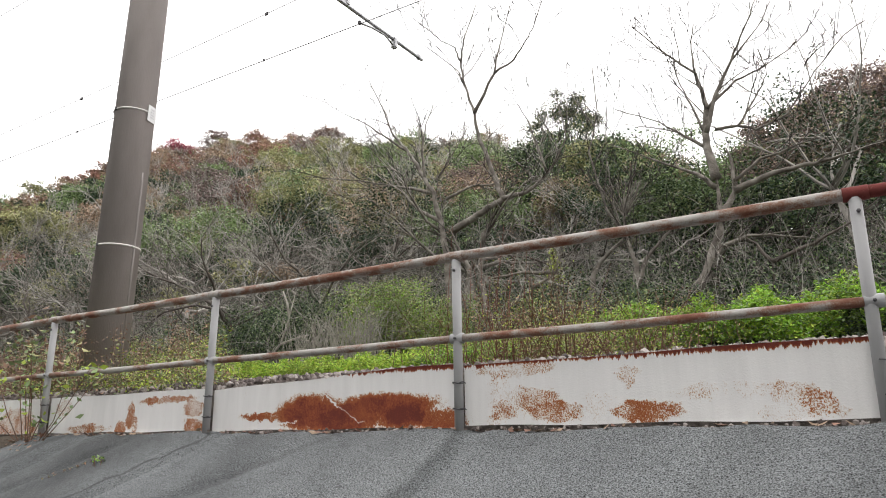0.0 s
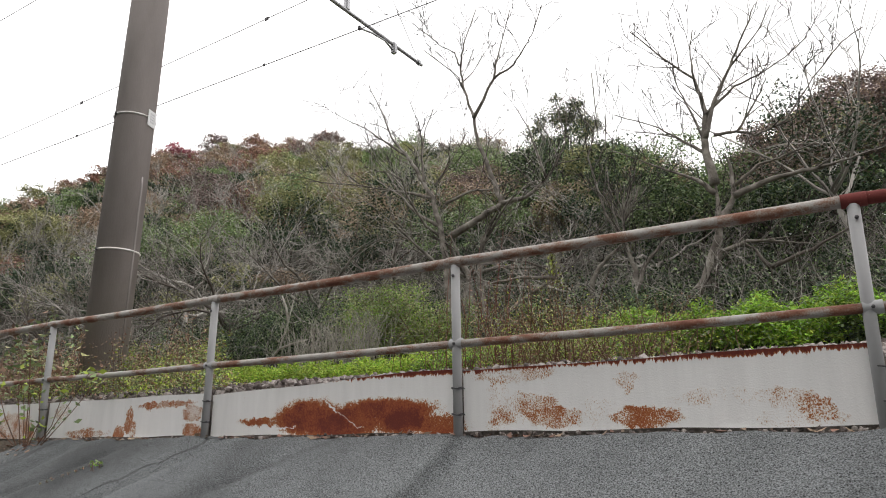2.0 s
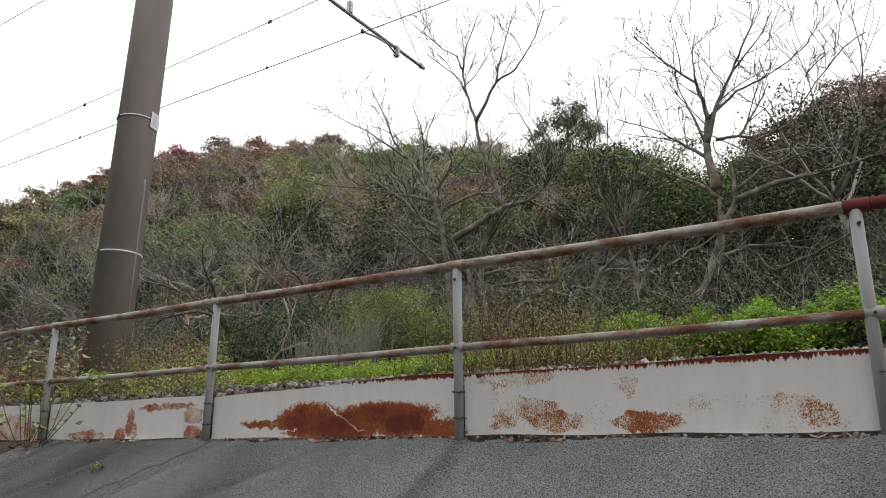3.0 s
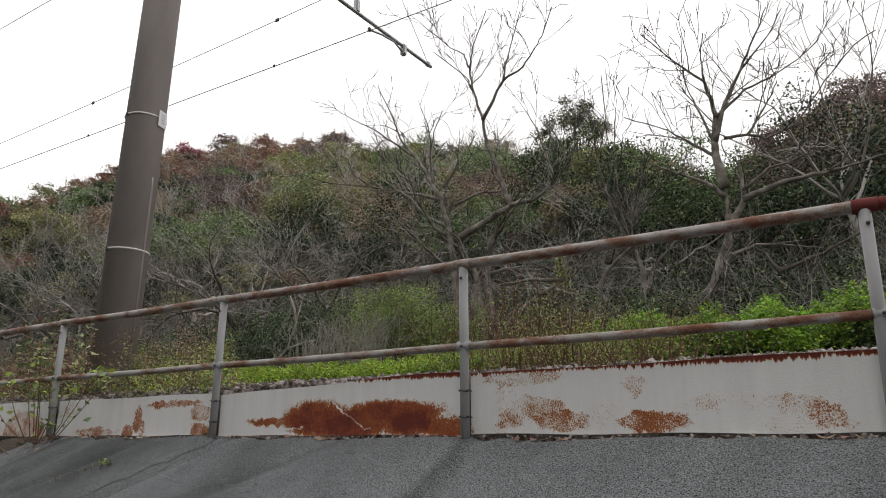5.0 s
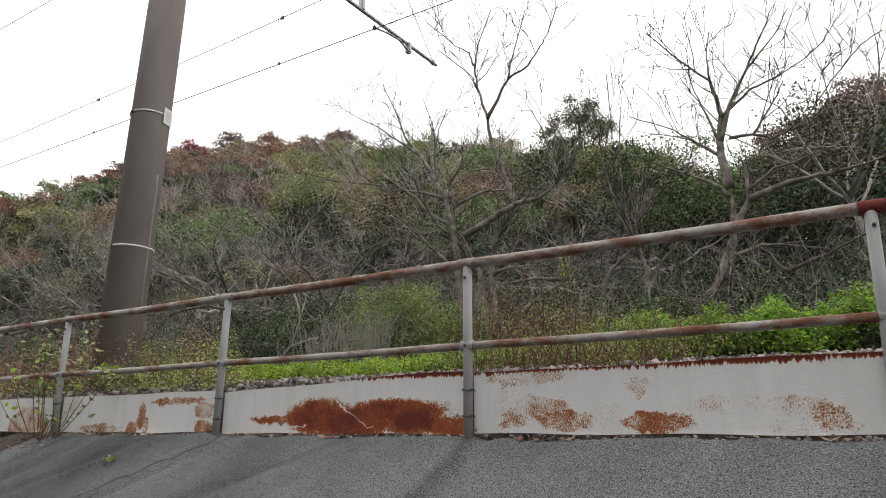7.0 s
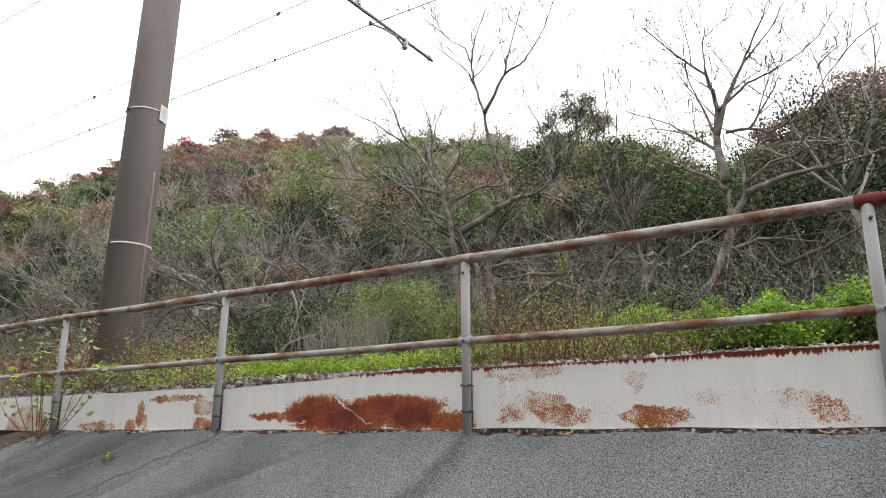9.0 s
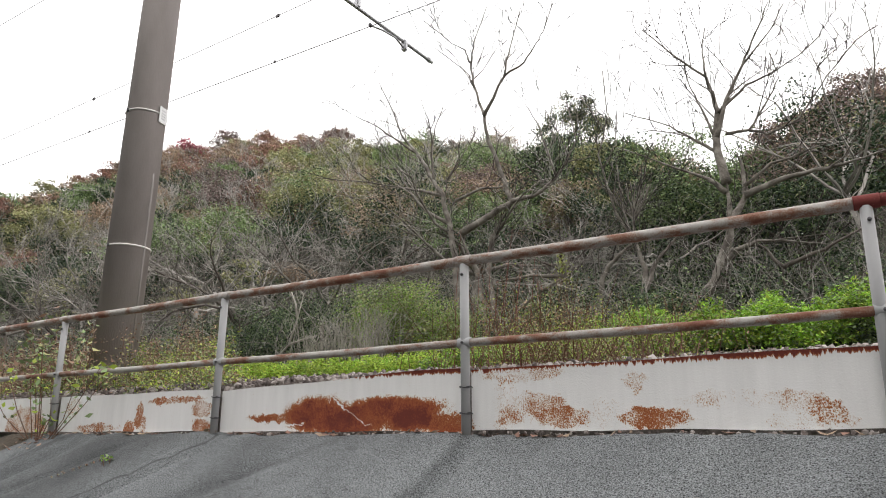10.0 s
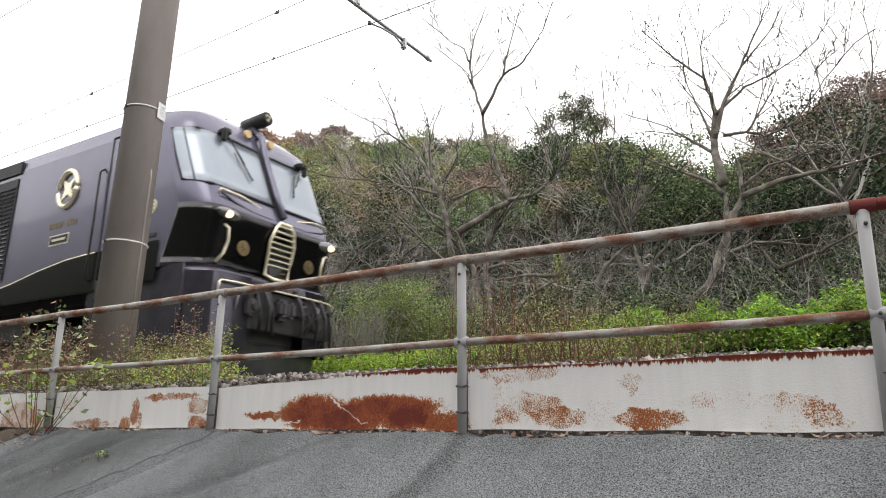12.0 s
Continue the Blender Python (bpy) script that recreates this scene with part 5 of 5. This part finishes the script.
def loco():
    t = empty("locomotive", "dark violet-grey diesel locomotive with black nose and gold trim, headlamps lit", "locomotive")
    # upper body: lofted cross rings from nose to tail
    bm = bmesh.new()
    zs = [1.18, 1.6, 2.02, 2.18, 2.45, 3.0, 3.55, 3.80, 3.90, 3.97, 4.06]
    rings = []
    ny = 40
    for z in zs:
        w = float(np.interp(z, PROFILE_Z, HALF_W))
        ring = [bm.verts.new((front_x(z, y), y, z)) for y in w * np.sin(np.linspace(-math.pi / 2, math.pi / 2, ny + 1))]
        ring += [bm.verts.new((-LENGTH, w, z)), bm.verts.new((-LENGTH, -w, z))]
        rings.append(ring)
    n = len(rings[0])
    for p, q in zip(rings, rings[1:]):
        for j in range(n):
            bm.faces.new((p[j], p[(j + 1) % n], q[(j + 1) % n], q[j]))
    bm.faces.new(rings[-1])
    bm.faces.new(rings[0][::-1])
    body = part("body", bm, M_BODY, t, "dark violet-grey gloss body shell")
    body.data.polygons.foreach_set("use_smooth", [len(f.vertices) == 4 and abs(f.normal.y) < 0.98 for f in body.data.polygons])
    # nose
    part("nose_panel", nose_patch(lambda y: 1.185 + 0.05 * (abs(y) / 1.54) ** 4, lambda y: 2.05 + 0.09 * (abs(y) / 1.54) ** 3, -1.54, 1.54, 0.012, 8, 40), M_NOSE, t, "gloss black nose panel", smooth=True)
    for s in (-1, 1):
        w = part("windscreen", nose_patch(lambda y: 2.42 + 0.10 * (abs(y) / 1.5) ** 4, lambda y: 3.44 + 0.03 * (abs(y) / 1.5) ** 2, s * 0.10, s * 1.50, 0.014, 6, 20), M_GLASS, t, "windscreen with the pale sky reflection put into its colour", smooth=True)
        edge = [(front_x(z, y) + 0.02, y, z) for y, z in [(s * 0.09, 2.40), (s * 0.8, 2.41), (s * 1.3, 2.46), (s * 1.505, 2.53), (s * 1.51, 3.0), (s * 1.505, 3.46), (s * 1.3, 3.47), (s * 0.8, 3.46), (s * 0.09, 3.45), (s * 0.09, 2.40)]]
        pipe("seal", edge, 0.024, M_BLACK, w, "black rubber seal", sides=6)
        pipe("quarter_bar", [(front_x(z, s * 1.43) + 0.02, s * 1.43, z) for z in (2.5, 2.8, 3.1, 3.45)], 0.016, M_BLACK, w, "slim bar dividing off the windscreen's corner", sides=6)
        hx = front_x(3.5, s * 0.9) + 0.08
        h = part("wiper_motor", box(0.20, 0.16, 0.11, (hx, s * 0.88, 3.52), 0.03), M_BLACK, t, "black wiper motor housing")
        part("motor_drop", box(0.09, 0.10, 0.24, (hx + 0.07, s * 0.94, 3.44), 0.03), M_BLACK, h)
        pipe("wiper_arm", [(hx + 0.05, s * 0.86, 3.46), (front_x(3.0, s * 0.6) + 0.08, s * 0.6, 3.0)], 0.012, M_BLACK, h, sides=6)
        pipe("wiper_blade", [(front_x(3.25, s * 0.7) + 0.05, s * 0.68, 3.25), (front_x(2.75, s * 0.5) + 0.05, s * 0.48, 2.75)], 0.014, M_BLACK, h, sides=6)
        # bonnet edge bar and handrail under the windscreen
        bar = [(front_x(2.36, y) + 0.04, y, z) for y, z in ((s * 1.22, 2.30), (s * 1.2, 2.38), (s * 0.8, 2.35), (s * 0.45, 2.27), (s * 0.2, 2.18))]
        pipe("bonnet_rail", bar, 0.016, M_GOLD, t, "bright bonnet rail", sides=8)
        pipe("bonnet_seam", [(front_x(2.2, y) + 0.012, y, z) for y, z in ((s * 1.22, 2.30), (s * 1.0, 2.19), (s * 0.6, 2.12), (s * 0.2, 2.12))], 0.018, M_BLACK, t, "black seam below the bonnet rail", sides=6)
        # headlamp in its pod
        lx = front_x(1.96, s * 1.04)
        bm = bmesh.new()
        bmesh.ops.create_uvsphere(bm, u_segments=20, v_segments=12, radius=1, matrix=Matrix.Translation((lx - 0.03, s * 1.06, 1.97)) @ Matrix.Rotation(s * radians(-16), 4, "Z") @ Matrix.Diagonal((0.10, 0.33, 0.10, 1)))
        pod = part("headlamp_pod", bm, M_LENS, t, "glossy grey headlamp pod", smooth=True)
        bm = bmesh.new()
        bmesh.ops.create_uvsphere(bm, u_segments=16, v_segments=10, radius=1, matrix=Matrix.Translation((lx + 0.06, s * 1.17, 1.95)) @ Matrix.Diagonal((0.05, 0.085, 0.06, 1)))
        part("headlamp", bm, M_LAMP, pod, "lit warm headlamp", smooth=True)
        arc = [(front_x(z, y) + 0.035, y, z) for y, z in ((s * 1.16, 1.80), (s * 1.08, 1.76), (s * 1.05, 1.58), (s * 1.08, 1.38), (s * 1.17, 1.24))]
        pipe("gold_arc", arc, 0.026, M_GOLD, t, "gold arc below a headlamp", sides=8)
        mx = front_x(1.53, s * 0.74) + 0.02
        m = part("medallion", disc(0.125, 0.03, (mx, s * 0.74, 1.53)), M_GOLDDIM, t, "round aged-gold medallion", smooth=False)
        for a in range(3):
            g = a * math.pi / 3
            pipe("medallion_rib", [(mx + 0.02, s * 0.74 + 0.09 * math.cos(g), 1.53 + 0.09 * math.sin(g)), (mx + 0.02, s * 0.74 - 0.09 * math.cos(g), 1.53 - 0.09 * math.sin(g))], 0.008, M_GOLDDIM, m, sides=5)
        part("marker_lamp", disc(0.075, 0.05, (front_x(3.76, s * 0.25) + 0.03, s * 0.27, 3.76)), M_AMBER, t, "amber marker lamp")
        # skirt plates
        part("skirt_plate", nose_patch(lambda y: 0.02, lambda y: 1.08, s * 0.60, s * 1.47, 0.0, 3, 12), M_SKIRT, t, "glossy grey skirt plate", smooth=False)
        part("skirt_side", box(2.3, 0.04, 1.16, (-1.58, s * 1.49, 0.62), 0.01), M_SKIRT, t)
        pipe("hose", [(front_x(0.8, 0.5) + 0.06, s * 0.52, 0.85), (front_x(0.6, 0.5) + 0.2, s * 0.56, 0.55), (front_x(0.4, 0.5) + 0.1, s * 0.48, 0.3)], 0.024, M_BLACK, t, "black brake hose", sides=8)
        part("step", box(0.2, 0.3, 0.04, (-0.25, s * 1.15, 0.34), 0.01), M_STEEL, t, "steel shunting step")
        pipe("skirt_handle", [(front_x(0.8, 0.9) + 0.02, s * 0.85, 0.85), (front_x(0.8, 0.9) + 0.07, s * 0.88, 0.80), (front_x(0.6, 0.9) + 0.02, s * 0.9, 0.55)], 0.014, M_STEEL, t, sides=6)
    part("skirt_header", nose_patch(lambda y: 0.98, lambda y: 1.20, -1.49, 1.49, -0.02, 2, 32), M_SKIRT, t, "glossy grey beam above the skirt", smooth=True)
    part("draft_recess", box(0.5, 1.2, 0.86, (-0.45, 0, 0.56), 0.02), M_BLACK, t, "dark coupler recess")
    c = part("coupler", box(0.42, 0.28, 0.34, (-0.02, 0, 0.66), 0.06), M_DARKSTEEL, t, "heavy knuckle coupler")
    part("knuckle", box(0.16, 0.14, 0.26, (0.2, -0.09, 0.66), 0.05), M_DARKSTEEL, c)
    part("coupler_guard", box(0.16, 0.16, 0.26, (0.18, 0.12, 0.66), 0.05), M_DARKSTEEL, c)
    rail = [(front_x(0.9, 1.1) + 0.05, -1.25, 0.72), (front_x(1.0, 1.1) + 0.07, -1.25, 0.90)] + [(front_x(1.05, y) + 0.08, y, 0.94) for y in np.linspace(-1.2, 1.2, 11)] + [(front_x(1.0, 1.1) + 0.07, 1.25, 0.90), (front_x(0.9, 1.1) + 0.05, 1.25, 0.72)]
    pipe("front_handrail", rail, 0.017, M_GOLD, t, "gold handrail across the front", sides=8)
    part("snow_plough", box(0.2, 2.3, 0.5, (-0.3, 0, -0.12), 0.03), M_SKIRT, t, "glossy grey guard above the rails")
    # pipes, cocks and jumper sockets crowding the buffer beam
    for k, (y, z0, z1, bend) in enumerate(((-0.42, 0.98, 0.30, 0.16), (-0.30, 0.95, 0.22, 0.10), (0.34, 0.98, 0.28, 0.14), (0.66, 0.96, 0.20, 0.18), (0.92, 0.95, 0.30, 0.12), (1.12, 0.92, 0.12, 0.08))):
        x = front_x(0.8, y) + 0.05
        pipe("brake_pipe", [(x, y, z0), (x + bend * 0.6, y, z0 - 0.12), (x + bend, y + 0.05, (z0 + z1) / 2), (x + bend * 0.4, y + 0.1, z1)], 0.026, M_BLACK if k % 2 else M_DARKSTEEL, t, "dark brake pipe hanging below the beam", sides=8)
    for y, z, w, h in ((-0.62, 0.62, 0.20, 0.26), (0.48, 0.70, 0.24, 0.22), (0.82, 0.58, 0.22, 0.30), (1.10, 0.74, 0.14, 0.16)):
        sock = part("jumper_socket", box(0.14, w, h, (front_x(z, y) + 0.06, y, z), 0.03), M_DARKSTEEL, t, "dark jumper socket box")
        part("socket_cap", disc(min(w, h) * 0.32, 0.05, (front_x(z, y) + 0.15, y, z)), M_BLACK, sock)
    part("drawgear_cover", box(0.04, 1.9, 0.62, (0.03, 0.28, 0.60), 0.02), M_BLACK, t, "black backing behind the pipes")
    # grille
    def gw(z):
        return float(np.interp(z, [1.14, 1.22, 1.75, 1.98, 2.08], [0.16, 0.25, 0.27, 0.20, 0.12]))
    gz = [1.14, 1.22, 1.5, 1.75, 1.98, 2.08]
    gx = lambda z: front_x(z, 0) + 0.07
    loop = [(gx(z), gw(z), z) for z in gz] + [(gx(z), -gw(z), z) for z in gz[::-1]]
    g = pipe("grille_frame", loop + [loop[0]], 0.030, M_GOLD, t, "polished gold radiator grille", sides=8)
    for z in np.linspace(1.2, 2.02, 10):
        part("grille_slat", box(0.05, gw(z) * 1.9, 0.022, (gx(z) - 0.01, 0, z), 0.004), M_GOLDDIM if z < 1.3 else M_GOLD, g)
    bm = bmesh.new()
    fv = [bm.verts.new((x - 0.045, y, z)) for x, y, z in loop]
    bm.faces.new(fv)
    part("grille_backing", bm, M_BLACK, g)
    # centre pillar and roof lamp
    pts = [(front_x(z, 0) + (0.06 if z < 3.6 else 0.10), 0, z) for z in (2.2, 2.6, 3.0, 3.4, 3.75)] + [(-0.86, 0, 3.98)]
    pipe("centre_pillar", pts, 0.06, M_BODY, t, "slim pillar between the windscreens", sides=10)
    lamp = pipe("roof_lamp", [(-1.12, 0.02, 4.10), (-0.56, 0.02, 4.14)], 0.125, M_BLACK, t, "large black cylindrical roof lamp", sides=22)
    part("lamp_bracket", box(0.2, 0.12, 0.2, (-0.92, 0.0, 3.97), 0.03), M_BLACK, lamp)
    part("lamp_face", disc(0.10, 0.02, (-0.555, 0.02, 4.14)), M_BLACK, lamp)
    for y, z in ((-0.03, 4.17), (0.05, 4.17), (0.01, 4.10)):
        part("lamp_bulb", disc(0.028, 0.02, (-0.542, y, z), sides=12), M_IVORY, lamp)
    part("roof_aerial", box(0.06, 0.05, 0.16, (-1.2, -0.35, 4.06), 0.015), M_BLACK, t)
    part("roof_deck", box(15, 1.4, 0.16, (-10.5, 0, 4.05), 0.05), M_BLACK, t, "dark roof equipment deck")
    # sides
    for s in (-1, 1):
        Y = s * 1.542
        d = part("cab_door", box(0.62, 0.02, 2.55, (-2.16, Y, 2.28), 0.006), M_BODY, t, "narrow cab door")
        for x in (-2.48, -1.84):
            part("door_seal", box(0.022, 0.03, 2.6, (x, Y + s * 0.006, 2.28), 0.004), M_BLACK, d)
        part("door_seal", box(0.66, 0.03, 0.022, (-2.16, Y + s * 0.006, 3.58), 0.004), M_BLACK, d)
        part("door_window", box(0.40, 0.03, 0.95, (-2.14, Y + s * 0.004, 3.0), 0.02), M_LENS, d, "tall door window")
        for x in (-2.66, -1.70):
            hr = [(x, Y, 1.12), (x, Y + s * 0.07, 1.18), (x, Y + s * 0.07, 3.0), (x, Y, 3.06)]
            pipe("door_handrail", hr, 0.018, M_BLACK, t, "black vertical handrail", sides=8)
        part("door_step", box(0.6, 0.14, 0.3, (-2.16, s * 1.49, 0.98), 0.01), M_BLACK, t)
        e = part("round_badge", disc(0.125, 0.02, (-1.27, Y, 2.17), "y"), M_IVORY, t, "round ivory badge")
        for k in range(3):
            part("badge_mark", box(0.12, 0.026, 0.025, (-1.27, Y, 2.11 + 0.06 * k), 0), M_GOLDDIM, e)
        for k in range(3):
            part("vent_slot", box(0.42 - 0.03 * k, 0.02, 0.07, (-1.30 - 0.03 * k, Y, 1.70 - 0.18 * k), 0.008), M_BLACK, t)
        ring = [(-3.66 + 0.27 * math.cos(a), Y + s * 0.01, 2.89 + 0.33 * math.sin(a)) for a in np.linspace(0, 2 * math.pi, 33)]
        em = pipe("emblem_ring", ring, 0.05, M_GOLD, t, "gold wreath emblem", sides=6)
        bm = bmesh.new()
        star = [bm.verts.new((-3.66 + (0.25 if k % 2 else 0.09) * math.sin(k * math.pi / 4), Y + s * 0.015, 2.89 + (0.29 if k % 2 else 0.10) * math.cos(k * math.pi / 4))) for k in range(8)]
        fc = bm.faces.new(star)
        ext = bmesh.ops.extrude_face_region(bm, geom=[fc])
        for v in ext["geom"]:
            if isinstance(v, bmesh.types.BMVert):
                v.co.y -= s * 0.02
        part("emblem_star", bm, M_GOLD, em)
        for k in range(10):
            if k != 5:
                part("gold_bar", box(0.05, 0.012, 0.10, (-4.06 + 0.085 * k, Y, 2.25), 0.002), M_GOLDDIM, t)
        pl = part("side_plate", box(0.58, 0.012, 0.19, (-3.72, Y, 1.98), 0.003), M_IVORY, t, "pale framed side plate")
        part("plate_field", box(0.53, 0.02, 0.14, (-3.72, Y, 1.98), 0.002), M_SKIRT, pl)
        part("plate_bar", box(0.40, 0.026, 0.045, (-3.72, Y, 1.98), 0.002), M_IVORY, pl)
        # louvre
        lv = part("louvre_frame", box(9.0, 0.03, 2.0, (-9.86, Y, 2.42), 0.04), M_BLACK, t, "black louvred radiator panel")
        for k in range(22):
            part("louvre_slat", box(8.9, 0.05, 0.03, (-9.86, Y + s * 0.01, 1.50 + 0.082 * k), 0, Matrix.Rotation(s * radians(30), 4, "X")), M_SKIRT, lv)
        part("upper_panel", box(9.0, 0.05, 0.28, (-9.8, Y, 3.62), 0.05), M_BLACK, t, "black upper side panel")
        stripe = [(-5.75 - 6, Y + s * 0.012, 1.10), (-5.5, Y, 1.27), (-5.0, Y, 1.33), (-4.2, Y, 1.47), (-3.4, Y, 1.57), (-2.9, Y, 1.595), (-2.6, Y, 1.60)]
        pipe("gold_stripe", stripe, 0.017, M_GOLD, t, "curved pale-gold stripe", sides=6)
        bm = bmesh.new()
        lowpts = [(x, z) for x, z in ((-LENGTH, 1.10), (-11.75, 1.10), (-5.5, 1.27), (-5.0, 1.33), (-4.2, 1.47), (-3.4, 1.57), (-2.9, 1.595), (-2.6, 1.60), (-1.0, 1.60))]
        a = [bm.verts.new((x, Y + s * 0.012, z)) for x, z in lowpts]
        b = [bm.verts.new((x, Y + s * 0.012, 0.98)) for x, z in lowpts]
        for i in range(len(a) - 1):
            bm.faces.new((a[i], a[i + 1], b[i + 1], b[i]))
        bmesh.ops.solidify(bm, geom=bm.faces[:], thickness=0.01)
        part("lower_band", bm, M_NOSE, t, "gloss black lower band")
        part("sill", box(LENGTH - 1.5, 0.05, 0.24, (-1.4 - (LENGTH - 1.5) / 2, s * 1.52, 1.07), 0.01), M_NOSE, t)
    part("underframe", box(LENGTH - 0.8, 2.3, 0.3, (-LENGTH / 2 - 0.4, 0, 1.02), 0.03), M_BLACK, t, "dark underframe")
    part("fuel_tank", box(3.2, 2.4, 0.6, (-6.6, 0, 0.58), 0.08), M_BLACK, t, "dark fuel tank below the floor")
    for bx in (-3.2, -9.9, -15.8):
        bg_ = part("bogie", box(3.2, 2.1, 0.26, (bx, 0, 0.42), 0.04), M_BLACK, t, "black bogie frame")
        for ax in (-0.95, 0.95):
            for s in (-1, 1):
                part("wheel", disc(0.43, 0.13, (bx + ax, s * 0.57, -0.06), "y", 32), M_DARKSTEEL, bg_)
    return t



hill()
bank_and_road()
unseen_bank()
track()
fence()
pole()
overhead()
monument()
main_trees()
thicket()
special_trees()
woods()
brushwood()
verge_plants()
locomotive = loco()
soil_heap()
ballast()


def motions():
    """The locomotive passes at a steady 15.2 m/s."""
    times = [0.0, 2.0, 4.0, 6.0, 8.0, 10.0, 11.0, 11.25, 11.5, 11.75, 12.0]
    rows = [(t, pose(-5.83 - 15.2 * (12.0 - t), TRACK_Y + 0.07, 1.15)) for t in times]
    walk(locomotive, rows)


motions()
